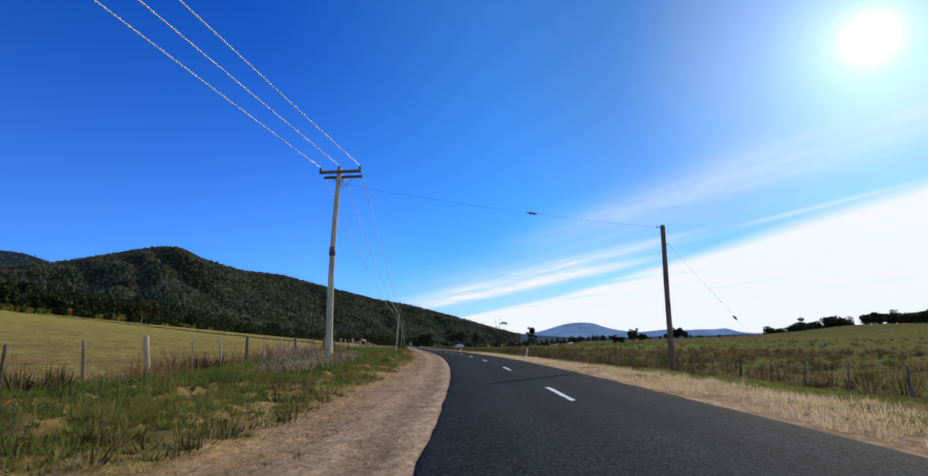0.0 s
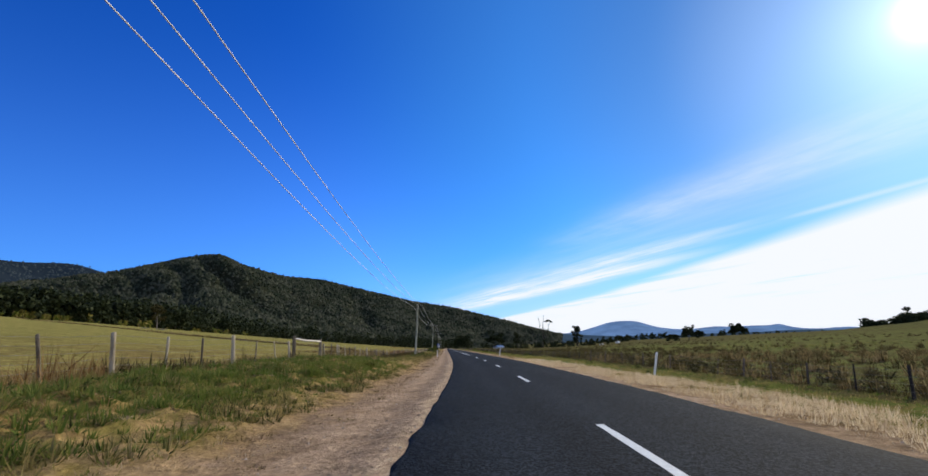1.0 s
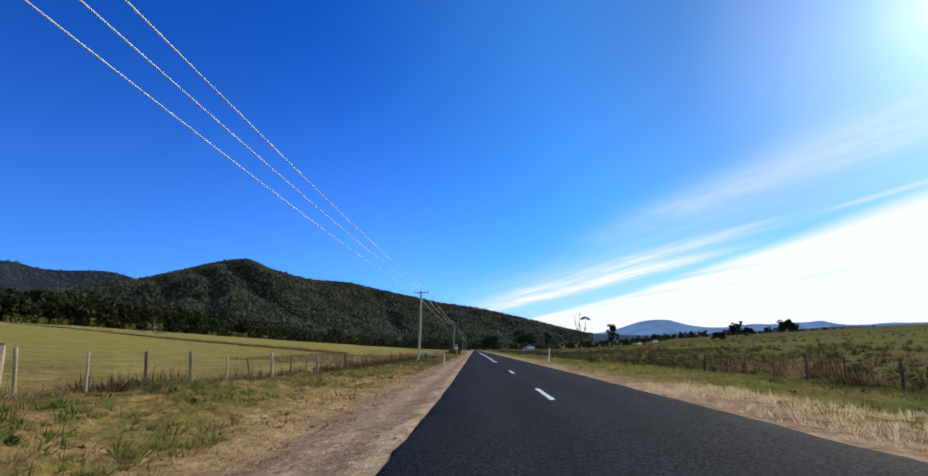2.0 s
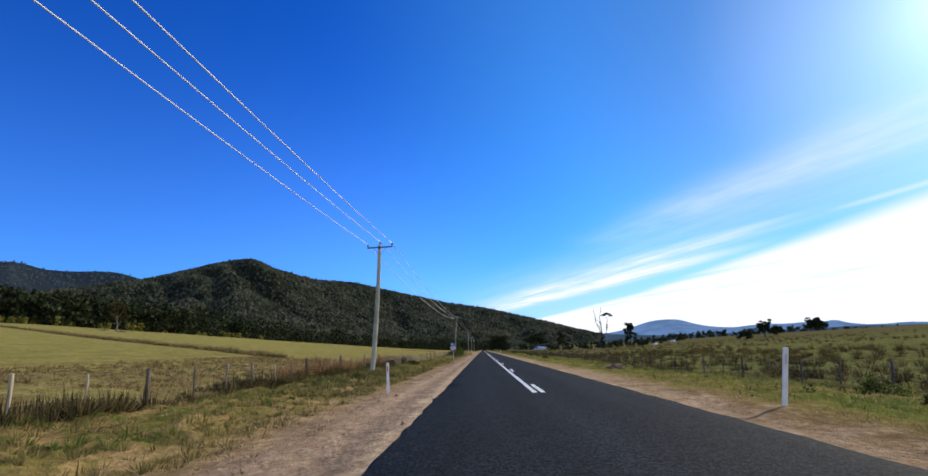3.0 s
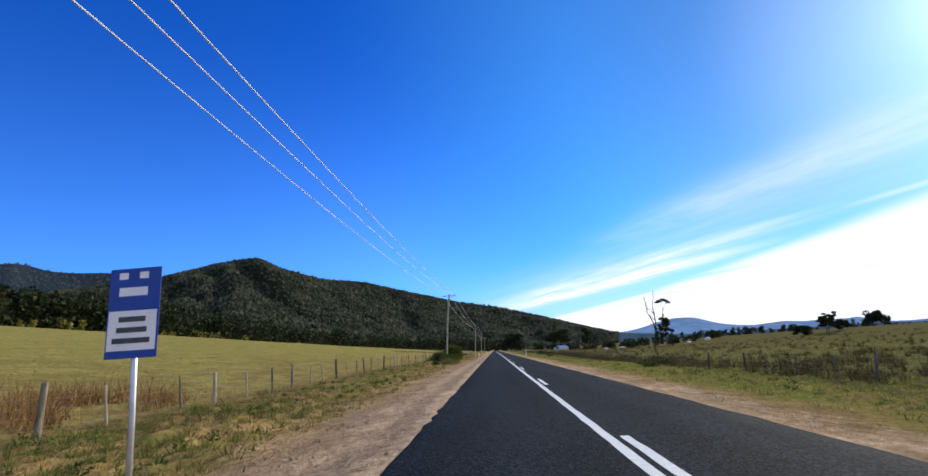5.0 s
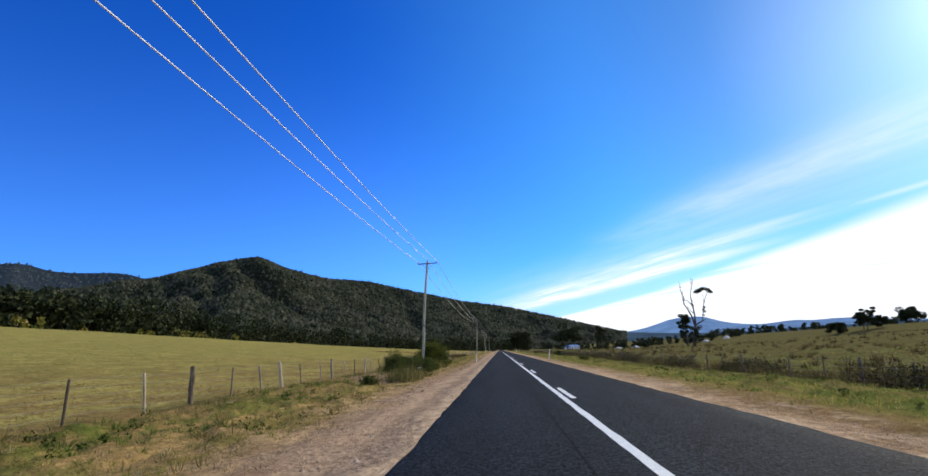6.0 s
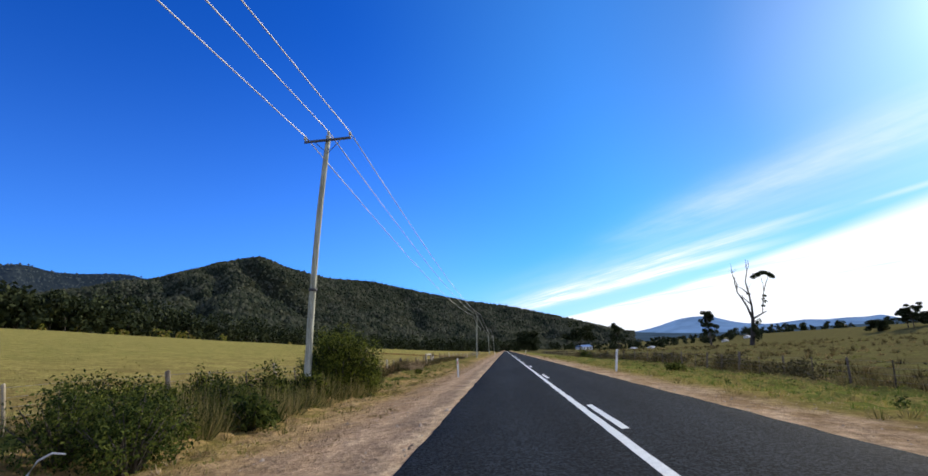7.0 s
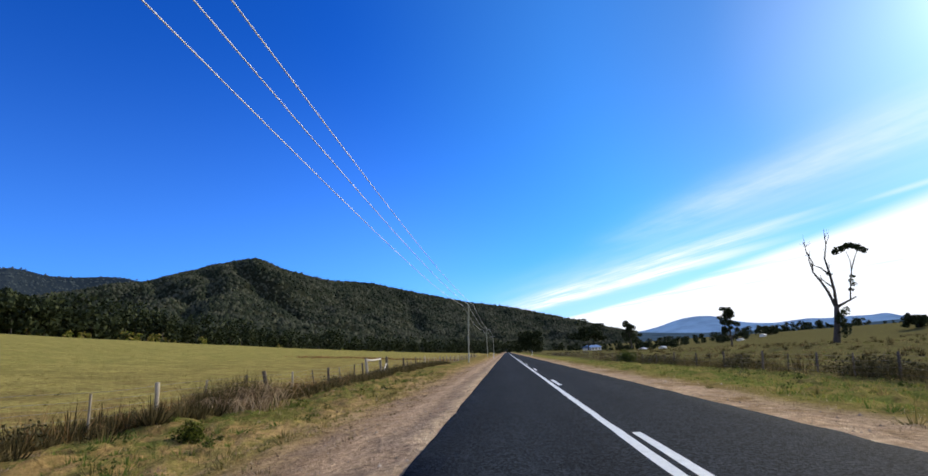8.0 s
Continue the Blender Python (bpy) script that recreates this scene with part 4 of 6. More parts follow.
LINE = []
for i, (base, top, half) in enumerate((((-34.5, -164.5, 1.0), (-34.3, -164.5, 10.6), 1.0), ((-10.38, -63.75, 0.55), (-10.05, -63.9, 10.05), 1.05), ((-9.08, 40.7, -0.10), (-8.35, 40.8, 9.1), 0.93),
                                       ((-8.68, 148.0, -0.05), (-7.85, 148.2, 10.1), 0.97), ((-8.0, 251.0, -0.1), (-7.4, 251.0, 9.6), 0.97), ((-8.2, 352.0, -0.1), (-8.0, 352.0, 9.6), 1.25), ((-8.2, 455.0, -0.1), (-8.1, 455.0, 9.6), 1.25))):
    double = i == 1
    t, d = pole_set("utility_pole", base, top, "weathered grey timber power pole with crossarm and insulators" if i != 1 else "weathered timber power pole with double crossarm and insulators", girth=((0.165, 0.115), (0.165, 0.115), (0.172, 0.122), (0.135, 0.100), (0.130, 0.095), (0.130, 0.095), (0.130, 0.095))[i], seed=i, bow_x=(0, -0.15, 0.06, -0.11, 0, 0, 0)[i])
    z = d[2] - 0.22
    turn = -0.17 if i < 2 else -0.03
    ends = crossarm(t, z, half, d, DARK_STEEL if not double else DARK_POLE, 0.075 if not double else 0.11, turn)
    if double:
        crossarm(t, z - 0.16, half * 0.93, d + np.array([0.12, 0.36, 0]), DARK_POLE, 0.10, turn)
        insulator(d + np.array([0.16, 0.1, -0.85]), t, PALE_PORCELAIN, 1.1)
    centre = d + np.array([0.0, -0.05, 0.0]) if not double else d + np.array([-0.04, -0.16, -0.1])
    for e in (ends[0], centre, ends[1]):
        insulator(e, t, PORCELAIN if i in (1, 2) else PALE_PORCELAIN)
    if i in (1, 3):
        lo, hi, off = (0.53, 0.575, -0.15) if i == 1 else (0.38, 0.39, -0.10)
        part("band", mesh_np("band", *tube(np.array([d * lo + [off, 0, 0], d * hi + [off, 0, 0]]), 0.152, 14)), DARK_STEEL, t, "dark metal sleeve")
    LINE.append([np.array(base) + e + np.array([0, 0, 0.2]) for e in (ends[0], centre, ends[1])])

for a, b in zip(LINE[:-1], LINE[1:]):
    for p, q in zip(a, b):
        k = np.linspace(0, 1, 40)[:, None]
        pts = p * (1 - k) + q * k
        pts[:, 2] -= 4 * 1.3 * (k * (1 - k))[:, 0]
        tagged(part("power_line", smooth_shade(mesh_np("power_line", *tube(pts, 0.020, 8))), WIRE), "pale aluminium power conductor strung between timber poles", "cable", "power line conductors")

stub, sd = pole_set("stay_pole", (7.12, -62.85, -0.5), (7.25, -63.0, 7.33), "timber stay pole standing beside the road, backlit darkness put into its colour", DARK_POLE, (0.15, 0.125), 5)
part("eye_bolt", mesh_np("eye_bolt", *tube(np.array([sd + [-0.12, 0, -0.12], sd + [-0.32, -0.02, -0.08]]), 0.02, 6)), DARK_STEEL, stub)
part("bracket", mesh_np("bracket", *tube(np.array([sd * 0.87 + [0.1, 0, 0], sd * 0.87 + [0.26, 0.02, -0.06]]), 0.025, 6)), DARK_STEEL, stub)


def stay(p, q, sag, marks, label):
    t = thing("stay_wire", label, "cable", tuple(p))
    k = np.linspace(0, 1, 24)[:, None]
    d = (np.array(q) - np.array(p)) * k
    d[:, 2] -= 4 * sag * (k * (1 - k))[:, 0]
    part("wire", mesh_np("wire", *tube(d, 0.005, 5)), DARK_STEEL, t)
    for m in marks:
        i = int(m * 23)
        part("strain_insulator", smooth_shade(mesh_np("strain_insulator", *tube(np.array([d[i], d[i] * 0.75 + d[i + 1] * 0.25, d[i] * 0.5 + d[i + 1] * 0.5, d[i] * 0.25 + d[i + 1] * 0.75]), [0.02, 0.06, 0.06, 0.02], 8))), PORCELAIN, t, "black strain insulator")


stay((-10.1, -63.9, 9.25), (7.1, -63.0, 7.2), 0.18, (0.57,), "thin stay wire spanning the road between poles")
stay((7.5, -62.95, 6.35), (15.6, -60.3, -1.2), 0.0, (0.55,), "thin stay wire anchored in the paddock")


# ---------------------------------------------------------------- fences
def post_mesh(name, radius, height, sides, seed, taper=0.92):
    r = np.random.default_rng(seed)
    z = np.array([-0.45, 0.0, height * 0.35, height * 0.7, height - 0.02, height])
    k = np.array([1.0, 1.0, 0.98, 0.96, taper, taper * 0.7]) * radius * (1 + r.normal(0, 0.04, 6))
    x = np.cumsum(r.normal(0, radius * 0.1, 6))
    return mesh_np(name, *tube(np.stack([x, 0.5 * x[::-1], z], -1), k, sides))


MAIN_POSTS = [post_mesh("post", r, h, 8, s) for r, h, s in ((0.080, 1.18, 1), (0.070, 1.12, 2), (0.088, 1.22, 3), (0.074, 1.15, 4))]
THIN_POSTS = [post_mesh("dropper", r, h, 6, s) for r, h, s in ((0.036, 1.05, 5), (0.044, 1.1, 6), (0.034, 1.0, 7))]
DARK_MAIN = [post_mesh("post", r, h, 8, s) for r, h, s in ((0.055, 1.15, 11), (0.048, 1.10, 12), (0.06, 1.2, 13))]
DARK_THIN = [post_mesh("dropper", r, h, 6, s) for r, h, s in ((0.028, 1.05, 15), (0.034, 1.1, 16), (0.025, 1.0, 17))]
STRAINER = post_mesh("strainer_post", 0.115, 1.38, 10, 8)


def stand(name, me, parent, u, y, r, lean=2.2, mat=None, tilt=0.0):
    ob = part(name, me, mat or POST_WOOD, parent)
    x, yy, z = spot(u, y)
    ob.matrix_world = Matrix.Translation((x, yy, z)) @ Matrix.Rotation(radians(tilt), 4, "Y") @ pose(0, 0, 0, r.normal(0, lean), r.normal(0, lean), r.uniform(0, 360))
    return ob


def fence(label, u, ys_main, gap, thin, seed, wires, skip=(), mat=None, tilt=0.0):
    """Post-and-wire stock fence that follows the road reserve."""
    r = np.random.default_rng(seed)
    t = thing("stock_fence", label, "fence")
    mains, thins = (MAIN_POSTS, THIN_POSTS) if mat is None else (DARK_MAIN, DARK_THIN)
    for k, y in enumerate(ys_main):
        if any(a < y < b for a, b in skip):
            continue
        stand("post", mains[r.integers(len(mains))], t, u + r.normal(0, 0.04), y, r, mat=mat, tilt=tilt)
        for n in range(1, thin + 1):
            yy = y + gap * n / (thin + 1) + r.normal(0, 0.12)
            if not any(a < yy < b for a, b in skip):
                stand("dropper", thins[r.integers(3)], t, u + r.normal(0, 0.05), yy, r, 3.0, mat, tilt)
    ys = np.arange(ys_main[0], ys_main[-1] + 0.1, 1.2)
    for h in wires:
        z = np.array([on_land(u, y) for y in ys]) + h
        pts = np.stack([u + bend(ys) - 0.06, ys, z], -1)
        part("wire", mesh_np("wire", *tube(pts, 0.0045, 3, False)), FENCE_WIRE, t)
    return t


LEFT_U, RIGHT_U = -11.5, 13.3
left_fence = fence("weathered timber post and wire stock fence along the pasture", LEFT_U, np.concatenate([66.5 + 7.33 * np.arange(-21, -11), 71.0 + 7.33 * np.arange(-12, 37)]), 7.33, 2, 31, (0.22, 0.42, 0.62, 0.82, 1.02), ((-27.7, -22.2), (197.2, 203.5)), tilt=-2.5)
fence("dark timber post and wire stock fence along rough pasture", RIGHT_U, np.concatenate([57.0 + 5.4 * np.arange(-27, -15), 61.5 + 5.4 * np.arange(-15, 51)]), 5.4, 1, 32, (0.25, 0.5, 0.75, 0.98), mat=DARK_POST, tilt=5.5)
rr = np.random.default_rng(40)
for y0, y1 in ((-27.9, -22.0), (197.0, 201.2)):
    for y in (y0, y1):
        stand("strainer_post", STRAINER, left_fence, LEFT_U - 0.1, y, rr, 1.0)
    p, q = np.array(spot(LEFT_U - 0.1, y0)), np.array(spot(LEFT_U - 0.1, y1))
    k = np.linspace(0, 1, 6)[:, None]
    pts = p * (1 - k) + q * k + np.array([0, 0, 1.25])
    pts[:, 2] += [0, -0.02, -0.05, -0.03, -0.01, 0.0]
    part("stay_rail", smooth_shade(mesh_np("stay_rail", *tube(pts, 0.062, 8))), RAIL_WOOD, left_fence, "pale barkless horizontal rail")
p = np.array(spot(LEFT_U - 0.1, 203.4))
part("diagonal_brace", smooth_shade(mesh_np("diagonal_brace", *tube(np.array([p + [0, -1.5, 0.1], p + [0, 0, 0.85]]), 0.05, 7))), RAIL_WOOD, left_fence, "pale slanting timber brace")
stand("strainer_post", STRAINER, left_fence, LEFT_U - 0.1, 203.4, rr, 1.0)


# ---------------------------------------------------------------- roadside furniture
def guide_post(u, y, lean, turn, label):
    t = thing("guide_post", label, "guide post", spot(u, y), "roadside guide posts")
    t.rotation_euler = (radians(lean), radians(lean * 0.6 + (9.0 if u > 0 else 0.0)), radians(turn))
    bm = box(0, 0, 0.38, 0.095, 0.035, 1.30, 0.012)
    part("blade", bm, WHITE_PLASTIC, t)
    part("reflector", box(0, -0.0205, 0.82, 0.042, 0.006, 0.18, 0.002), RED if u < 0 else STEEL, t, "dark red reflector strip" if u < 0 else "pale grey reflector strip")
    return t


for u, y, lean, turn in ((-4.06, 158.2, 1.5, 4), (3.75, 154.6, -1.0, -5), (-4.6, 22.0, 0.5, 3), (4.0, 13.7, 1.5, -6), (6.1, -35.5, 4.0, -8), (-4.3, 278, 0, 0), (4.2, 276, 0, 0)):
    guide_post(u, y, lean, turn, "white plastic roadside guide post with red reflector" if u < 0 else "white plastic roadside guide post with pale reflector")


def bent_marker():
    t = thing("bent_marker", "white bent metal marker among roadside weeds", "marker post", spot(-7.2, 135.5))
    part("stem", smooth_shade(mesh_np("stem", *tube(np.array([[-0.25, 0, -0.1], [-0.22, 0, 0.2], [-0.10, 0, 0.36], [0.08, 0, 0.44], [0.26, 0, 0.42]]), [0.014, 0.014, 0.014, 0.013, 0.011], 8))), WHITE_PLASTIC, t)


bent_marker()


def road_sign():
    """Blue and white information sign on one steel post; its writing is too small to read."""
    t = thing("road_sign", "blue and white roadside information sign on steel post", "road sign", spot(-5.05, 72.2), turn=-3)
    part("post", smooth_shade(mesh_np("post", *tube(np.array([[0, 0.03, -0.4], [-0.03, 0.03, 1.0], [-0.09, 0.03, 2.45]]), 0.03, 10))), STEEL, t)
    panel = part("panel", box(-0.07, -0.012, 2.02, 0.58, 0.012, 0.94, 0.004), SIGN_BLUE, t, "blue sign panel")
    part("white_field", box(-0.07, -0.0205, 1.835, 0.54, 0.003, 0.41), SIGN_WHITE, panel, "white lower field")
    for dx, dz, w, h in ((-0.13, 2.41, 0.10, 0.07), (0.10, 2.41, 0.10, 0.07), (-0.01, 2.24, 0.32, 0.09)):
        part("pale_bar", box(-0.07 + dx, -0.0205, dz, w, 0.003, h), SIGN_WHITE, panel)
    for dz, w in ((1.95, 0.30), (1.84, 0.34), (1.73, 0.42)):
        part("dark_bar", box(-0.07, -0.0245, dz, w, 0.003, 0.055), DARK_STEEL, panel)


road_sign()


def soil_mound():
    bm = bmesh.new()
    bmesh.ops.create_icosphere(bm, subdivisions=4, radius=1.0)
    for v in bm.verts:
        n = noise.fractal(v.co * 2.2, 0.8, 2.0, 4)
        k = math.hypot(v.co.x, v.co.y)
        v.co = Vector((v.co.x * 0.48, v.co.y * 0.45, max(-0.15, (1.0 - k * k) * 0.27) if v.co.z > 0 else -0.15)) * (1 + 0.28 * n)
    me = bpy.data.meshes.new("soil_mound")
    bm.to_mesh(me)
    bm.free()
    ob = tagged(part("soil_mound", me, SOIL), "small heap of brown soil on the verge", "soil heap")
    ob.location = spot(5.6, 32.0)


soil_mound()


# ---------------------------------------------------------------- dead gum in the paddock
def dead_gum():
    """A tall half-dead gum: black trunk, bare forked limbs and one umbrella of leaves."""
    r = np.random.default_rng(77)
    t = thing("half_dead_gum", "tall half-dead gum tree with bare limbs and one leafy tuft", "tree", spot(54.0, 252.0), turn=-33)
    t.matrix_world = pose(*spot(54.0, 252.0), 0, 10, -33)

    def line(pts, r0, r1, bow=0.0):
        P = np.array([(x, bow * math.sin(i * 1.9), z) for i, (x, z) in enumerate(pts)])
        return tube(P, np.linspace(r0, r1, len(P)), 8)

    wood = [line([(0, -0.5), (0, 0.4), (0.05, 3.0), (0.0, 6.2)], 0.60, 0.36),
            line([(-0.1, 5.9), (-1.2, 8.6), (-2.4, 10.6), (-3.3, 11.8), (-3.4, 13.6), (-4.2, 15.2), (-4.6, 17.0)], 0.24, 0.035, 0.3),
            line([(-3.3, 12.0), (-3.9, 14.0), (-3.7, 15.6)], 0.12, 0.03),
            line([(0.0, 6.0), (-0.3, 8.8), (-0.9, 11.6), (-1.6, 14.2), (-1.4, 16.5), (-1.7, 19.4)], 0.26, 0.035, 0.25),
            line([(-0.9, 11.4), (-2.2, 12.6), (-3.2, 13.0)], 0.15, 0.05),
            line([(-0.4, 9.2), (-1.6, 10.2), (-2.3, 10.9)], 0.13, 0.05),
            line([(-1.2, 8.6), (-2.0, 9.9), (-2.2, 11.4)], 0.10, 0.03),
            line([(-1.45, 16.4), (-1.0, 18.0), (-1.1, 18.9)], 0.06, 0.02),
            line([(0.1, 6.0), (1.3, 6.9), (2.7, 7.9)], 0.24, 0.09),
            line([(1.9, 7.3), (1.95, 10.2), (2.1, 12.3), (1.9, 14.0), (1.4, 15.4)], 0.11, 0.04, 0.2),
            line([(2.1, 12.3), (2.5, 14.2), (2.9, 15.6)], 0.10, 0.04)]
    for _ in range(26):
        a = [(-4.4, 16.2), (-3.7, 14.6), (-1.6, 17.6), (-1.6, 15.2), (-3.3, 12.8), (-1.0, 12.5)][r.integers(6)]
        e = np.array(a) + r.normal(0, 0.55, 2) + [0, 0.8]
        wood.append(tube(np.array([[a[0], 0.1, a[1]], [e[0], r.normal(0, 0.4), e[1]]]), [0.035, 0.01], 4))
    part("trunk", smooth_shade(mesh_np("trunk", *merge(wood))), BARK, t)
    c = np.array([[x, y, 15.9 + 0.7 * math.cos(x - 2.0) - 0.12 * y * y] for x in np.arange(-0.2, 3.9, 0.5) for y in (-1.3, 0, 1.3)])
    c = np.concatenate([c, [[2.0, 0, 10.6], [2.3, 0.2, 10.0], [2.2, 0, 11.3], [2.0, 0.1, 9.0], [-1.0, 0.2, 11.6]]])
    part("crown", mesh_np("crown", *leaf_cloud(c, r.uniform(0.4, 0.75, len(c)), 60, 0.17, r, 0.6)), LEAF, t)
    s = np.array([[0.9 + 0.5 * math.sin(k), -0.6, 1.6 + 0.55 * k] for k in range(8)])
    part("regrowth", mesh_np("regrowth", *leaf_cloud(s, 0.75, 90, 0.2, r, 1.0)), LEAF, t, "leafy regrowth beside the trunk")


dead_gum()

gum_tree(133, 485, 24, 3.8, 101, "tall slender gum tree with a tufted top", per=170, leaf=0.5, clump=0.40, forks=9, low=0.2)
gum_tree(66, 449, 15.0, 3.6, 102, "gum tree with open layered crown above the paddock", per=120, leaf=0.42, clump=0.34, forks=8, low=0.25)
gum_tree(45, 462, 14, 8.0, 103, "broad spreading dark tree beside a house", per=190, leaf=0.55, clump=0.34, forks=9, low=0.25, flat=0.5)
gum_tree(15, 510, 12, 6.0, 104, "rounded dark tree at the far end of the road", per=280, leaf=0.55, clump=0.42, forks=10, low=0.05)
for i, (u, y, h, s) in enumerate(((236, 452, 12, 4.4), (243, 466, 10.5, 4.4), (229, 470, 5.5, 4.8), (252, 462, 6.5, 4.0))):
    gum_tree(u, y, h, s, 110 + i, "umbrella-crowned gum tree in a clump on the rise", per=180, leaf=0.5, clump=0.34, forks=8, low=0.3, group="clump of gums on the rise", flat=0.5)
for i, (u, y, h, s) in enumerate(((92, 584, 5, 4), (112, 596, 6, 5), (134, 604, 5, 4.5), (190, 640, 6, 5), (217, 664, 6.5, 5), (246, 668, 6, 5))):
    gum_tree(u, y, h, s, 150 + i, "low dark tree standing among the farm houses", per=120, leaf=0.5, clump=0.4, forks=6, low=0.1, group="trees among the houses")
gum_tree(357, 577, 12.5, 7, 120, "rounded dark gum standing alone on the rise", per=260, leaf=0.55, clump=0.38, forks=11, low=0.12)
for i, (u, y, h, s) in enumerate(((186, 166, 1.4, 3.6), (192, 158, 1.8, 4.0), (198, 160, 2.0, 4.0), (210, 170, 2.4, 4.6), (219, 160, 2.6, 4.6), (248, 152, 3.0, 4.6), (257, 142, 3.0, 4.6), (205, 165, 2.6, 3.8), (214, 158, 3.2, 3.8), (224, 168, 3.4, 4.2), (230, 152, 3.4, 4.2), (236, 150, 4.2, 4.2), (243, 142, 3.6, 4.0), (252, 138, 4.2, 4.4), (262, 150, 3.6, 4.0))):
    gum_tree(u, y, h, s, 130 + i, "low dark wind-shaped tree on the skyline of the rise", per=70, leaf=0.6, clump=0.40, forks=7, low=0.1, group="trees on the skyline")


# an open gum with a bleached trunk at the top of the left pasture, with fallen limbs beside it
gum_tree(-149, 211, 11.5, 2.6, 171, "open gum tree with a bleached trunk at the pasture's edge", per=90, leaf=0.4, clump=0.30, forks=7, low=0.35, mat=OLIVE_LEAF, bark=GREY_BARK)
for k, (u, y, ln, turn) in enumerate(((-156, 213, 4.5, 8), (-146, 209, 3.4, -14), (-143, 207, 2.4, 25))):
    log = thing("fallen_log", "bleached fallen gum limb lying on the pasture", "log", spot(u, y), turn=turn)
    part("limb", smooth_shade(mesh_np("limb", *tube(np.array([[-ln / 2, 0, 0.2], [0, 0.15, 0.35], [ln / 2, 0, 0.25]]), [0.28, 0.22, 0.12], 8))), GREY_BARK, log)
    part("branch", smooth_shade(mesh_np("branch", *tube(np.array([[0.2, 0.1, 0.3], [0.9, 0.2, 0.9], [1.3, 0.1, 1.1]]), [0.12, 0.08, 0.04], 6))), GREY_BARK, log)


# ---------------------------------------------------------------- houses far down the valley
def house(u, y, w, d, h, roof_h, turn, wall, roof, label, windows=3):
    t = thing("house", label, "house", spot(u, y), turn=turn)
    part("wall", box(0, 0, h / 2 - 0.3, w, d, h + 0.6), wall, t)
    bm = bmesh.new()
    e = 0.5
    v = [bm.verts.new(c) for c in ((-w / 2 - e, -d / 2 - e, h - 0.1), (w / 2 + e, -d / 2 - e, h - 0.1), (w / 2 + e, d / 2 + e, h - 0.1), (-w / 2 - e, d / 2 + e, h - 0.1), (-w / 2 - e, 0, h + roof_h), (w / 2 + e, 0, h + roof_h))]
    for f in ((0, 1, 5, 4), (2, 3, 4, 5), (0, 4, 3), (1, 2, 5), (3, 2, 1, 0)):
        bm.faces.new([v[i] for i in f])
    part("roof", bm, roof, t)
    for k in range(windows):
        x = (k + 0.5) / windows * w - w / 2
        win = part("window", box(x, -d / 2 - 0.02, h * 0.55, w / windows * 0.4, 0.06, h * 0.4), DARK_GLASS, t)
        part("frame", box(x, -d / 2 - 0.035, h * 0.55 - h * 0.22, w / windows * 0.44, 0.08, 0.1), SIGN_WHITE, win)


house(52, 492, 9.5, 6.5, 2.2, 1.4, 40, WALL_WHITE, ROOF_BLUE, "low white house with blue-grey metal roof")
house(104, 575, 6, 4.5, 1.5, 0.9, 50, WALL_WHITE, ROOF_GREY, "small white farm shed with grey roof", 2)
house(123, 590, 6.5, 4.5, 1.5, 0.9, 55, WALL_WHITE, ROOF_GREY, "low white farmhouse with pale grey roof")
house(205, 640, 6.5, 4.5, 1.5, 0.9, 50, WALL_WHITE, ROOF_GREY, "distant white house among valley trees", 2)
house(232, 655, 6, 4.5, 1.5, 0.9, 48, WALL_WHITE, ROOF_GREY, "distant pale house with grey roof", 2)

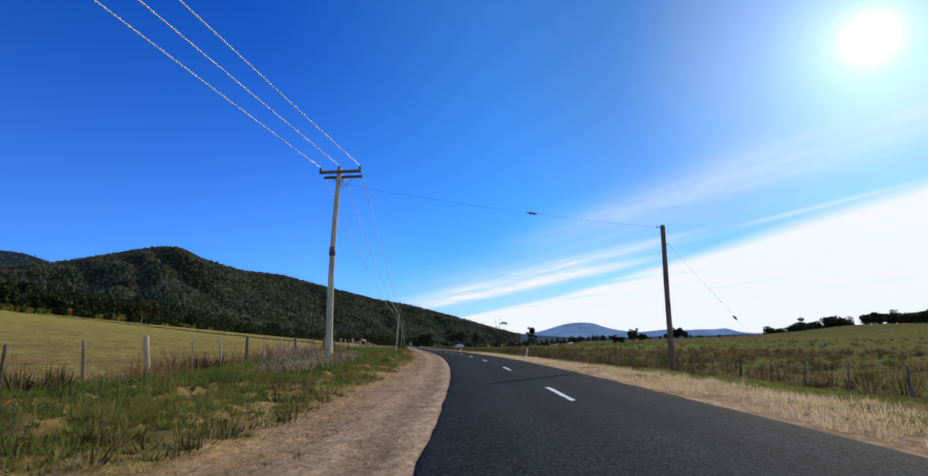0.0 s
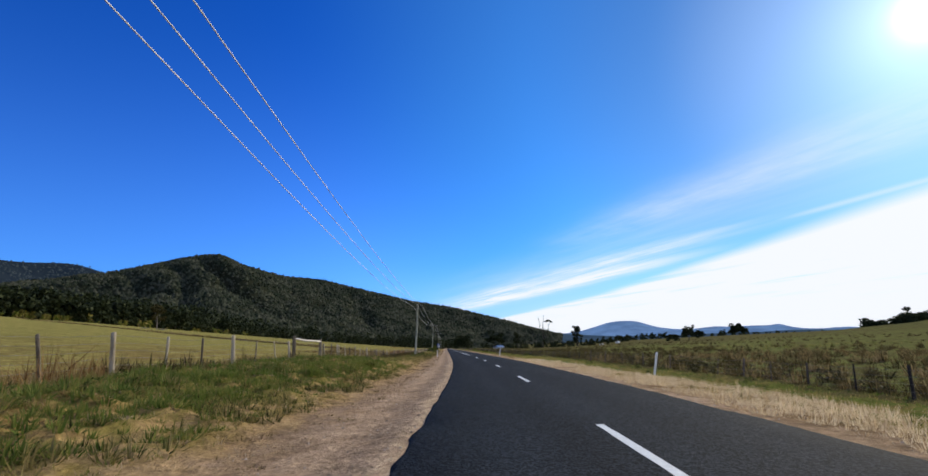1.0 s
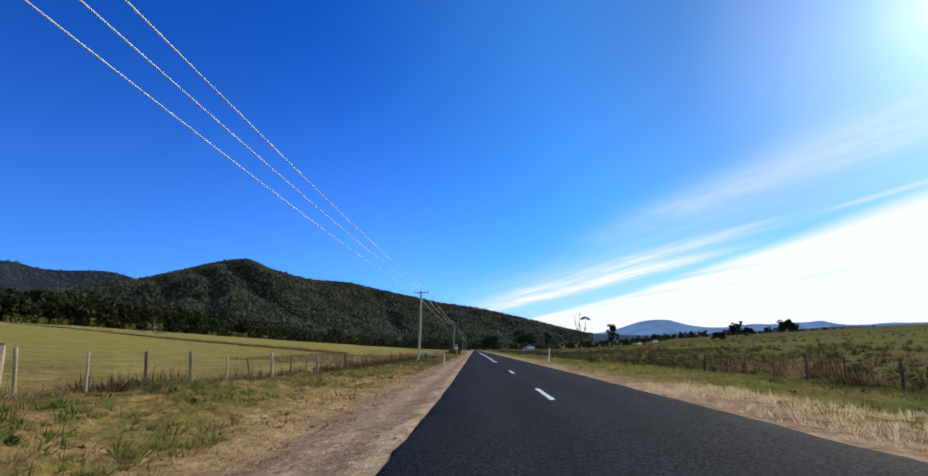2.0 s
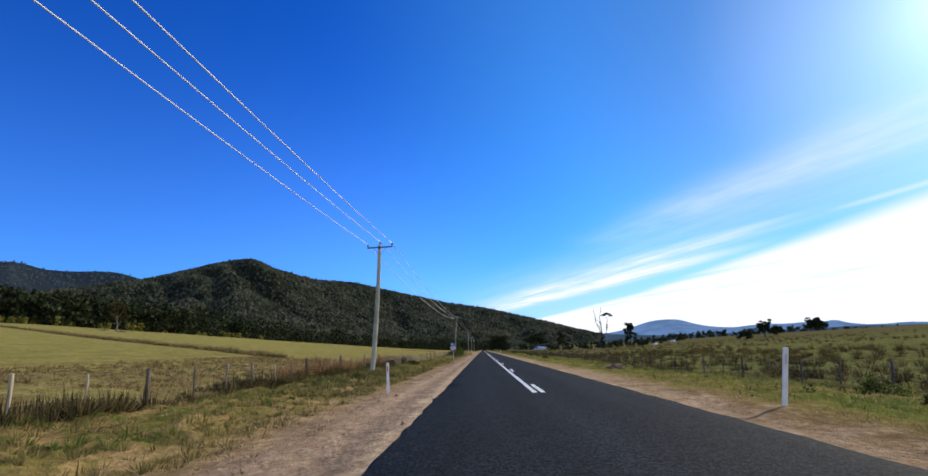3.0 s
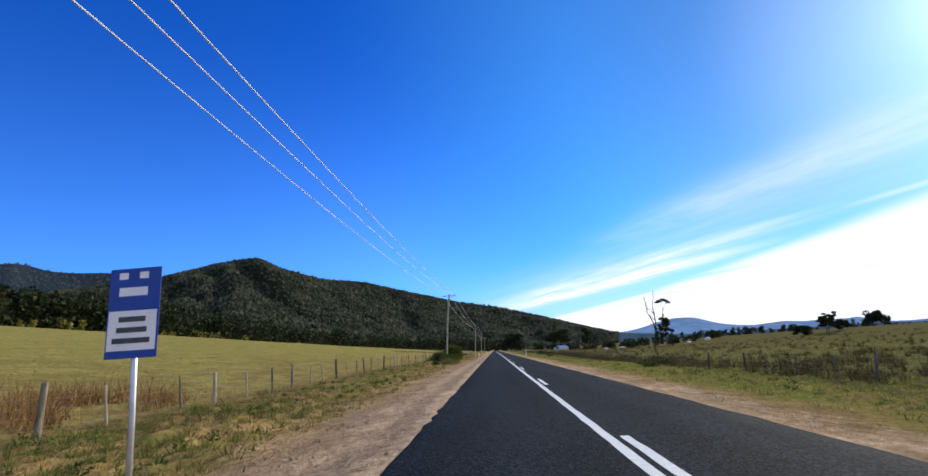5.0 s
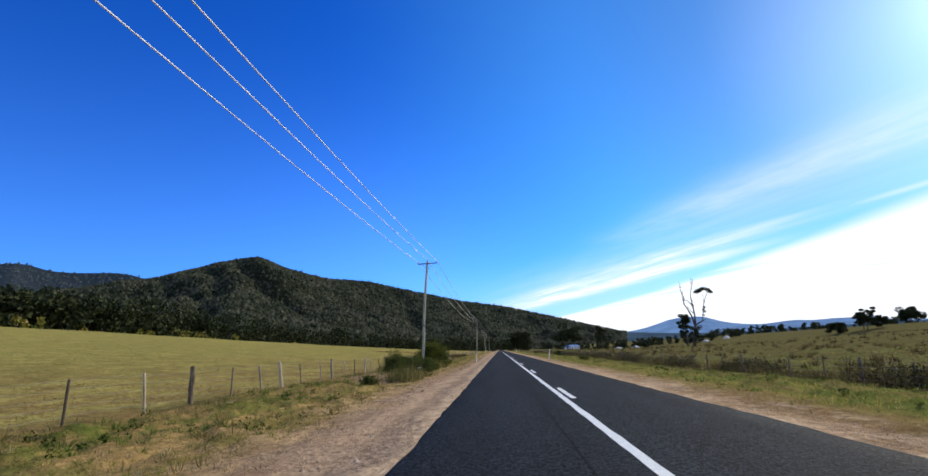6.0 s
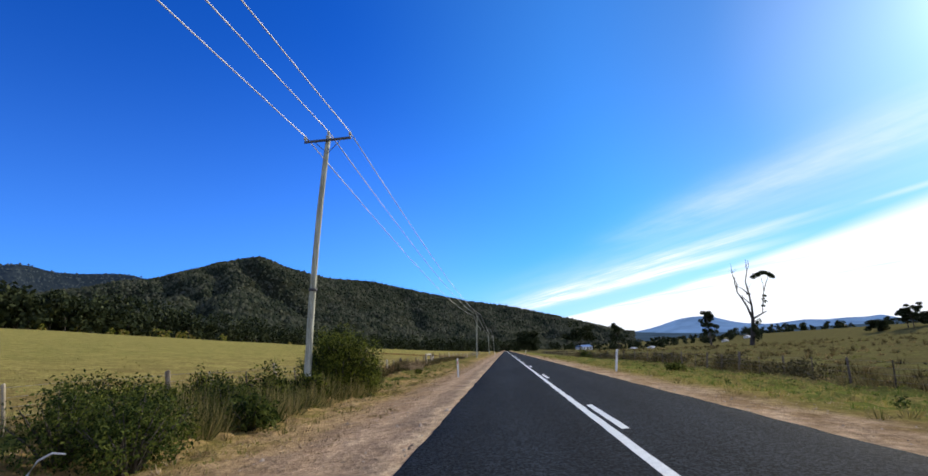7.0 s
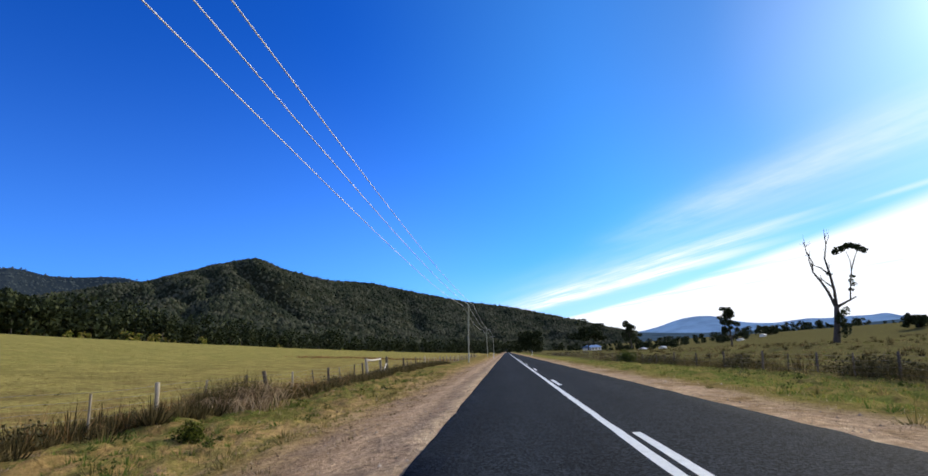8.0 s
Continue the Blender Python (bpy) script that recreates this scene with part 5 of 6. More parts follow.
# ---------------------------------------------------------------- shrubs beside the road
for i, (u, y, w, h, m, n, lf) in enumerate((
        (-7.6, 122.8, 1.05, 0.52, DARK_SHRUB, 2400, 0.03), (-8.3, 132.6, 1.6, 1.75, DARK_SHRUB, 5200, 0.035), (-7.6, 131.0, 1.2, 0.8, DARK_SHRUB, 2400, 0.03), (-8.9, 134.6, 1.8, 1.25, SHRUB_LEAF, 4200, 0.035), (-9.2, 139.2, 1.9, 1.2, SHRUB_LEAF, 4200, 0.035), (-8.2, 141.6, 1.7, 1.1, DARK_SHRUB, 3600, 0.035), (-9.6, 141.4, 1.5, 0.9, SHRUB_LEAF, 2000, 0.04), (-9.9, 143.6, 1.7, 1.3, SHRUB_LEAF, 2200, 0.045),
        (-8.9, 145.2, 1.8, 1.5, SHRUB_LEAF, 3000, 0.05), (-7.95, 149.7, 3.5, 2.6, SHRUB_LEAF, 34000, 0.040), (-9.3, 151.8, 2.2, 1.9, SHRUB_LEAF, 5000, 0.045), (-8.0, 152.6, 1.8, 1.2, SHRUB_LEAF, 3000, 0.04),
        (-6.7, 136.3, 1.9, 1.15, DARK_SHRUB, 5200, 0.03), (-7.9, 136.5, 1.9, 1.3, DARK_SHRUB, 5200, 0.03), (-7.3, 137.6, 1.6, 1.15, SHRUB_LEAF, 2600, 0.03), (-6.9, 140.2, 1.3, 0.8, DARK_SHRUB, 1400, 0.055), (-8.0, 146.6, 1.6, 0.9, SHRUB_LEAF, 1600, 0.06),
        (-8.3, 170.2, 0.9, 0.42, SHRUB_LEAF, 1500, 0.03), (-10.0, 62.0, 0.8, 1.0, DARK_SHRUB, 1800, 0.04), (-8.6, 59.4, 1.2, 0.45, DARK_SHRUB, 1400, 0.04), (-9.8, 65.0, 1.2, 0.5, DARK_SHRUB, 1400, 0.04), (-10.6, 57.0, 1.3, 0.6, DARK_SHRUB, 1600, 0.04), (-11.0, 67.5, 1.6, 0.6, DARK_SHRUB, 1800, 0.035), (-10.8, 70.6, 1.3, 0.5, DARK_SHRUB, 1400, 0.035),
        (6.6, 72.4, 1.3, 0.4, SHRUB_LEAF, 1200, 0.05), (9.0, 104.6, 1.2, 0.45, SHRUB_LEAF, 1000, 0.05), (8.3, 160.5, 1.5, 0.65, SHRUB_LEAF, 1800, 0.05), (7.0, 96.0, 1.0, 0.35, SHRUB_LEAF, 800, 0.05),
        (11.9, 219.0, 2.6, 1.6, DARK_SHRUB, 2400, 0.07), (-6.6, 33.5, 0.9, 0.26, DARK_SHRUB, 1200, 0.03), (-7.6, 30.5, 1.1, 0.34, DARK_SHRUB, 1400, 0.03), (8.4, 17.5, 1.3, 0.6, DARK_SHRUB, 1800, 0.03), (7.6, 14.6, 1.1, 0.4, DARK_SHRUB, 1400, 0.03),
        (-6.8, -54.5, 1.0, 0.25, SHRUB_LEAF, 900, 0.03), (-7.2, -28.5, 0.9, 0.22, SHRUB_LEAF, 900, 0.03), (-9.5, 160.0, 1.6, 0.7, SHRUB_LEAF, 1400, 0.05))):
    shrub(u, y, w, h, 200 + i, "bushy yellow-green broom shrub on the roadside verge" if m is SHRUB_LEAF else "dark green bramble bush on the roadside verge", m, n, lf)


def brambles(u, y, length, n, seed, label, high=1.0, mat=None):
    """Dead grey canes that arch over one another against the fence."""
    r = np.random.default_rng(seed)
    t = thing("bramble_thicket", label, "shrub", spot(u, y))
    tagged(t, kind="stuff")
    wood = []
    for _ in range(n):
        a = r.uniform(0, 6.28)
        b = np.array([r.normal(0, 0.6), r.uniform(-length / 2, length / 2), -0.05])
        s = high * r.uniform(0.4, 1.0) * (0.78 + 0.3 * math.sin(b[1] * 1.9) * math.sin(b[1] * 0.7 + 1))
        k = np.linspace(0, 1, 6)
        reach, arch = s * r.uniform(0.7, 1.7), r.uniform(2.0, 3.05)
        pts = b + np.stack([np.cos(a) * reach * k, np.sin(a) * reach * k, s * 1.1 * np.sin(k * arch)], -1)
        wood.append(tube(pts, np.linspace(0.008, 0.004, 6), 3, False))
    tagged(part("canes", mesh_np("canes", *merge(wood)), mat or CANE, t), kind="stuff")


brambles(-11.0, 66.5, 13.0, 900, 301, "thicket of dead grey bramble canes along the fence")
brambles(-10.9, -61.5, 7.0, 260, 302, "dead grey weed stalks along the fence")
brambles(-8.4, -65.0, 18.0, 750, 304, "low tangle of bleached dead stalks round the pole", 0.55)
brambles(-9.9, 175.5, 2.6, 300, 303, "straw-pale dead stalks fanned out beside the fence", 0.8, STRAW)


# ---------------------------------------------------------------- grass
def blades(name, U, Y, height, per, spread, width, mat, label, r, lean=0.45, kind="grass"):
    """Tufts of narrow blades on the ground, all in one mesh."""
    n = len(U)
    U, Y = np.repeat(U, per), np.repeat(Y, per)
    U, Y = U + r.normal(0, spread, n * per), Y + r.normal(0, spread, n * per)
    hgt = np.repeat(np.broadcast_to(height, (n,)), per) * r.uniform(0.55, 1.15, n * per)
    B = np.stack([U + bend(Y), Y, land(U, Y) + rough(U, Y) + relief(U, Y) - 0.02], -1)
    a, f = r.uniform(0, 2 * math.pi, n * per), r.uniform(0, 2 * math.pi, n * per)
    ln = r.normal(0, lean, n * per) * hgt
    tip = B + np.stack([np.cos(a) * ln, np.sin(a) * ln, hgt], -1)
    s = np.stack([np.cos(f), np.sin(f), 0 * f], -1) * (width * r.uniform(0.6, 1.4, n * per))[:, None]
    V = np.stack([B - s, B + s, tip], 1).reshape(-1, 3)
    return tagged(part(name, mesh_np(name, V, np.arange(len(V)).reshape(-1, 3)), mat), label, kind, kind="stuff")


def sow(n, u0, u1, y0, y1, r, patch=0.0, scale=3.0):
    """Random places; with patch, thinned to irregular patches."""
    U, Y = r.uniform(u0, u1, n), r.uniform(y0, y1, n)
    if patch:
        w = np.sin(U / scale * 2.1 + np.sin(Y / scale) * 1.7) + np.sin(Y / scale * 1.3 + 2.0 * np.sin(U / scale * 0.8)) + r.normal(0, 0.5, n)
        keep = w > patch
        U, Y = U[keep], Y[keep]
    return U, Y


def clumps(name, U, Y, low, high, per, width, mat, label, r, tall=0.8, kind="grass"):
    """Tussocks: blades that splay from one root and droop outwards into a rounded cushion."""
    n = len(U)
    rad = r.uniform(low, high, n)
    root = np.stack([U + bend(Y), Y, land(U, Y) + rough(U, Y) + relief(U, Y) - 0.02], -1)
    a, q = r.uniform(0, 2 * math.pi, (n, per)), r.uniform(0, 1, (n, per)) ** 0.6
    out = np.stack([np.cos(a) * q, np.sin(a) * q, 0 * a], -1)
    base = root[:, None, :] + out * rad[:, None, None] * 0.45
    rise = tall * (1.05 - 0.75 * q) * r.uniform(0.6, 1.2, (n, per))
    tip = root[:, None, :] + (out * r.uniform(0.8, 1.25, (n, per, 1)) + rise[..., None] * np.array([0, 0, 1.0])) * rad[:, None, None]
    f = r.uniform(0, 2 * math.pi, (n, per))
    s = np.stack([np.cos(f), np.sin(f), 0 * f], -1) * (width * r.uniform(0.6, 1.4, (n, per)))[..., None]
    V = np.stack([base - s * 1.2, base + s * 1.2, tip], 2).reshape(-1, 3)
    return tagged(part(name, mesh_np(name, V, np.arange(len(V)).reshape(-1, 3)), mat), label, kind, kind="stuff")


gr = np.random.default_rng(55)
# the left verge: matted cushions, green towards the fence, olive and straw towards the gravel
U, Y = np.concatenate([sow(2900, -9.6, -5.9, -85, -18, gr, -0.7, 1.5), sow(1300, -10.9, -7.2, -18, 30, gr, 0.5, 1.4), sow(2300, -10.9, -6.6, 30, 84, gr, 0.2, 1.3), sow(1500, -10.9, -7.0, 84, 200, gr, 0.5, 1.4)], 1)
clumps("lush_grass", U, Y, 0.16, 0.42, 21, 0.012, LUSH, "lush green clumps of verge grass", gr, 0.65)
U, Y = np.concatenate([sow(1800, -11.0, -5.6, -85, 0, gr, 0.2, 1.1), sow(2300, -11.0, -5.4, 0, 90, gr, 0.0, 1.2), sow(1700, -11.0, -5.6, 90, 200, gr, 0.2, 1.2)], 1)
clumps("rank_grass", U, Y, 0.15, 0.40, 19, 0.011, OLIVE, "rank olive-brown verge grass", gr, 0.75)
U, Y = np.concatenate([sow(1500, -10.8, -5.0, -85, 0, gr, 0.3, 0.8), sow(2600, -10.6, -5.2, 0, 200, gr, 0.3, 0.8)], 1)
clumps("dry_grass", U, Y, 0.10, 0.30, 18, 0.007, STRAW, "bleached dry grass matted on the verge", gr, 0.6)
U, Y = sow(6500, -11.3, -5.2, -87, 220, gr, -0.7)
blades("verge_grass", U, Y, gr.uniform(0.05, 0.17, len(U)), 6, 0.09, 0.006, GRASS, "mixed green and dry verge grass", gr, 0.9)
U, Y = np.concatenate([sow(2800, -10.6, -5.8, -85, -12, gr, -0.2, 0.9), sow(4600, -10.8, -5.3, 20, 118, gr, -0.2, 0.9), sow(3000, -10.8, -5.5, 118, 205, gr, -0.1, 0.9)], 1)
clumps("mossy_grass", U, Y, 0.07, 0.22, 13, 0.009, MOSSY, "short mossy yellow-green grass in low cushions", gr, 0.7)
U, Y = sow(2200, -10.8, -7.0, -85, -22, gr, 0.0, 1.8)
clumps("lush_grass", U, Y, 0.25, 0.55, 26, 0.013, LUSH, "thick green grass on the bank below the fence", gr, 0.7)
U, Y = np.concatenate([sow(1500, -9.4, -5.4, -85, -30, gr, -0.1, 1.2), sow(800, -9.6, -5.3, 22, 47, gr, 0.0, 1.2)], 1)
clumps("rank_grass", U, Y, 0.20, 0.48, 24, 0.012, RANK, "dark rank grass tussocks in the verge", gr, 0.7)
U, Y = sow(700, -9.2, -6.4, 123.5, 131.0, gr)
clumps("dry_grass", U, Y, 0.15, 0.34, 18, 0.008, STRAW, "golden dry grass heaped beside the bushes", gr, 0.8)
U, Y = np.concatenate([sow(30000, -11.0, -5.6, -87, -10, gr, -0.8, 1.4), sow(62000, -11.0, -5.3, 18, 205, gr, -0.8, 1.4)], 1)
blades("short_grass", U, Y, gr.uniform(0.03, 0.10, len(U)), 1, 0.02, 0.008, MOSSY, "short yellow-green grass covering the verge", gr, 0.9)
U, Y = np.concatenate([sow(14000, -9.0, -4.6, -87, -10, gr, 0.2, 1.1), sow(34000, -8.6, -4.5, 18, 205, gr, 0.2, 1.1)], 1)
blades("short_straw", U, Y, gr.uniform(0.03, 0.09, len(U)), 1, 0.02, 0.007, STRAW, "short bleached straw covering the verge", gr, 1.2)
U, Y = np.concatenate([sow(520, -10.6, -6.9, 138, 151, gr), sow(90, -10.6, -8.2, 151, 158, gr), sow(80, -7.1, -5.9, 124.5, 131, gr)], 1)
clumps("rank_grass", U, Y, 0.45, 0.85, 40, 0.010, RANK, "tall rank grass round the pole and bushes", gr, 1.25)
U, Y = sow(4200, 2.75, 5.2, -86, -12, gr, -1.2, 1.4)
clumps("dry_grass", U, Y, 0.12, 0.28, 20, 0.0055, PALE_STRAW, "pale dry grass standing along the outside of the bend", gr, 0.9)
# the right verge
U, Y = np.concatenate([sow(9000, 5.2, 13.1, -87, 18, gr, -0.8, 1.4), sow(52000, 4.3, 13.1, 18, 205, gr, -0.8, 1.4)], 1)
blades("short_grass", U, Y, gr.uniform(0.04, 0.13, len(U)), 1, 0.02, 0.011, MOSSY, "short yellow-green grass covering the verge", gr, 0.9)
U, Y = np.concatenate([sow(1800, 5.0, 12.8, -60, 20, gr, -0.2, 1.1), sow(6000, 4.3, 13.0, 20, 205, gr, -0.1, 1.1)], 1)
clumps("mossy_grass", U, Y, 0.08, 0.26, 13, 0.011, MOSSY, "short mossy yellow-green grass in low cushions", gr, 0.7)
U, Y = sow(6500, 4.2, 13.0, -87, 230, gr, -0.9)
blades("verge_grass", U, Y, gr.uniform(0.06, 0.20, len(U)), 6, 0.09, 0.008, GRASS, "green verge grass in tufts", gr, 0.8)
U, Y = np.concatenate([sow(1200, 5.4, 12.6, -60, 0, gr, 0.3, 1.4), sow(6000, 4.2, 12.0, 0, 205, gr, 0.1, 0.9)], 1)
clumps("lush_grass", U, Y, 0.14, 0.40, 15, 0.013, LUSH, "lush green clumps of verge grass", gr, 0.5)
U, Y = sow(2600, 3.6, 12.6, -85, 210, gr, 0.5, 1.0)
clumps("rank_grass", U, Y, 0.14, 0.36, 20, 0.011, OLIVE, "rank olive-brown verge grass", gr, 0.75)
# straw litter on the gravel edges
U, Y = sow(4600, -6.4, -4.2, -85, 200, gr, 0.1, 0.7)
clumps("dead_litter", U, Y, 0.10, 0.28, 14, 0.008, DRY_RUSH, "dead brown grass matted along the gravel", gr, 0.45, "litter")
U, Y = sow(3200, -5.9, -4.1, -85, 200, gr, 0.3, 0.6)
clumps("dry_grass", U, Y, 0.08, 0.24, 14, 0.008, STRAW, "bleached straw heaped along the gravel edge", gr, 0.6)
U, Y = sow(2600, -6.0, -4.0, -85, 190, gr, -0.2, 0.9)
blades("dead_litter", U, Y, gr.uniform(0.03, 0.09, len(U)), 4, 0.08, 0.006, DRY_RUSH, "brown grass litter strewn over the gravel edge", gr, 1.8, "litter")
U, Y = sow(5000, -6.2, -4.0, -85, 220, gr, -0.4, 1.1)
blades("dry_grass", U, Y, gr.uniform(0.03, 0.10, len(U)), 4, 0.07, 0.005, STRAW, "flattened dry straw along the gravel", gr, 1.6)
U, Y = sow(3800, 3.0, 4.8, -85, 230, gr, -0.4, 1.1)
blades("dry_grass", U, Y, gr.uniform(0.04, 0.12, len(U)), 4, 0.07, 0.006, STRAW, "dry straw along the gravel edge", gr, 1.2)
U, Y = sow(3600, 3.3, 5.4, -85, -30, gr, -0.5, 1.4)
blades("dry_grass", U, Y, gr.uniform(0.08, 0.22, len(U)), 6, 0.06, 0.006, PALE_STRAW, "pale dry roadside grass on the outside of the bend", gr, 0.6)
# rank growth along the fences
U, Y = np.concatenate([sow(2600, -12.4, -10.7, -91, 5, gr, 0.0, 1.6), sow(1300, -12.5, -10.3, 5, 62, gr, 0.1, 1.3), sow(700, -12.3, -10.8, 62, 158, gr, 0.6), sow(300, -12.0, -10.6, 158, 250, gr, 0.0, 1.4)], 1)
blades("fence_rushes", U, Y, gr.uniform(0.12, 0.45, len(U)), 8, 0.13, 0.007, DRY_RUSH, "dry golden-brown rushes along the fence", gr, 0.7)
U, Y = np.concatenate([sow(1300, -12.6, -10.2, 5, 58, gr, 0.2, 1.9), sow(900, -12.4, -9.9, 160, 198, gr, 0.3, 1.9), sow(600, -12.2, -10.2, 198, 240, gr, 0.2, 1.9), sow(500, -12.2, -10.6, -91, 5, gr, 0.5, 1.5)], 1)
clumps("rank_grass", U, Y, 0.4, 0.85, 30, 0.02, RUSH, "dark rank tussocks along the fence", gr, 0.95)
U, Y = np.concatenate([sow(420, 12.4, 15.5, -60, 40, gr, 0.1), sow(700, 12.4, 15.5, 40, 110, gr, 0.4), sow(1900, 12.4, 16.0, 110, 240, gr, -0.5)], 1)
blades("fence_rushes", U, Y, gr.uniform(0.35, 0.85, len(U)), 9, 0.14, 0.010, RUSH, "dark rank rushes along the fence", gr, 0.6)
U, Y = np.concatenate([sow(1000, -13.2, -11.4, 34, 47, gr, 0.0, 1.0), sow(1300, -16.5, -12.2, 66, 86, gr, 0.1, 1.3), sow(500, -12.8, -10.8, -89, -44, gr, 0.4, 1.4), sow(120, -12.5, -10.6, 166, 190, gr, 0, 1.2)], 1)
blades("bracken", U, Y, gr.uniform(0.40, 0.95, len(U)), 9, 0.13, 0.012, BRACKEN, "rusty brown dead bracken at the fence", gr, 0.7, "bracken")
U, Y = sow(2300, -27, -12.2, 24, 66, gr, 0.0, 1.6)
clumps("dry_grass", U, Y, 0.2, 0.5, 20, 0.012, DRY_RUSH, "dead brown grass in the damp corner of the pasture", gr, 0.7)


def scrub(U, Y, low, high, per, leaf, mat, label, r):
    """Low dense scrub in rounded clumps."""
    h = r.uniform(low, high, len(U))
    c = np.stack([U + bend(Y), Y, land(U, Y) + rough(U, Y) + relief(U, Y) + h * 0.45], -1)
    tagged(part("scrub", mesh_np("scrub", *leaf_cloud(c, h * 0.62, per, leaf, r, 0.85, 0.5)), mat), label, "scrub", kind="stuff")


U, Y = np.concatenate([sow(170, 13.0, 16.5, -50, 25, gr, 0.5, 2.2), sow(300, 13.0, 16.0, 25, 112, gr, 0.9, 2.6), sow(1150, 12.9, 15.6, 118, 240, gr, 0.5, 2.6)], 1)
scrub(U, Y, 0.45, 1.05, 80, 0.065, SCRUB, "dark scrub grown through the roadside fence", gr)
U, Y = np.concatenate([sow(160, -10.8, -6.6, -85, -12, gr, 0.2, 1.6), sow(420, -11.0, -6.2, 20, 118, gr, 0.3, 1.4), sow(260, -11.0, -6.4, 118, 205, gr, 0.4, 1.4)], 1)
scrub(U, Y, 0.10, 0.30, 46, 0.030, DARK_SHRUB, "dark green broad-leaved weeds in the verge grass", gr)
U, Y = np.concatenate([sow(120, 6.0, 13.0, -60, 20, gr, 0.2, 1.6), sow(460, 5.6, 13.0, 20, 205, gr, 0.4, 1.5)], 1)
scrub(U, Y, 0.12, 0.36, 46, 0.035, DARK_SHRUB, "dark green weeds and bramble in the verge grass", gr)
U, Y = np.concatenate([sow(60, -12.3, -10.6, 5, 58, gr, 0.2), sow(70, -12.2, -10.4, 160, 240, gr, 0.0)], 1)
scrub(U, Y, 0.3, 0.75, 90, 0.045, SCRUB, "low dark scrub along the pasture fence", gr)
# pastures
U = -12 - gr.uniform(0, 1, 5500) ** 1.7 * 60
blades("pasture_grass", U, gr.uniform(-70, 330, len(U)), gr.uniform(0.05, 0.14, len(U)), 5, 0.16, 0.010, PASTURE, "short yellow-green grazed pasture", gr, 0.9)
U = 14 + gr.uniform(0, 1, 5000) ** 1.7 * 80
blades("pasture_grass", U, gr.uniform(-70, 330, len(U)), gr.uniform(0.06, 0.20, len(U)), 5, 0.18, 0.012, ROUGH_GRASS, "rough green paddock grass", gr, 0.7)
U, Y = 14 + gr.uniform(0, 1, 2000) ** 1.5 * 120, gr.uniform(-60, 380, 2000)
clumps("rush_clumps", U, Y, 0.35, 0.85, 32, 0.026, RUSH, "scattered dark rush tussocks through the paddock", gr, 1.1)
U, Y = 14 + gr.uniform(0, 1, 1900) ** 1.5 * 80, gr.uniform(-60, 320, 1900)
clumps("rough_tufts", U, Y, 0.25, 0.6, 18, 0.024, ROUGH_GRASS, "bright green tufts of rough paddock grass", gr, 0.6)
U, Y = -12.5 - gr.uniform(0, 1, 5200) ** 1.5 * 70, gr.uniform(-80, 330, 5200)
clumps("pasture_tufts", U, Y, 0.10, 0.34, 11, 0.014, PASTURE, "low tufts of grazed yellow-green pasture", gr, 0.45)
U, Y = 13.5 + gr.uniform(0, 1, 2400) ** 1.5 * 60, gr.uniform(20, 150, 2400)
clumps("rough_tufts", U, Y, 0.2, 0.5, 16, 0.020, MOSSY, "sunlit yellow-green tufts of paddock grass", gr, 0.6)
U, Y = 13.5 + gr.uniform(0, 1, 560) ** 1.3 * 30, gr.uniform(14, 125, 560)
clumps("rush_clumps", U, Y, 0.45, 0.95, 60, 0.014, RUSH, "tall brown rush tussocks behind the fence", gr, 1.15)
U, Y = 13.5 + gr.uniform(0, 1, 900) ** 1.4 * 45, gr.uniform(125, 300, 900)
clumps("rough_tufts", U, Y, 0.25, 0.6, 18, 0.018, DRY_RUSH, "pale brown tufts of dry paddock grass", gr, 0.8)
U, Y = 13.4 + gr.uniform(0, 1, 620) ** 1.4 * 34, gr.uniform(-72, 14, 620)
clumps("rush_clumps", U, Y, 0.4, 0.95, 44, 0.016, DRY_RUSH, "brown rush tussocks crowding the wet paddock", gr, 1.05)
U, Y = 13.4 + gr.uniform(0, 1, 420) ** 1.2 * 40, gr.uniform(-72, 14, 420)
clumps("rush_clumps", U, Y, 0.5, 1.0, 50, 0.016, RUSH, "dark rush tussocks crowding the wet paddock", gr, 1.1)
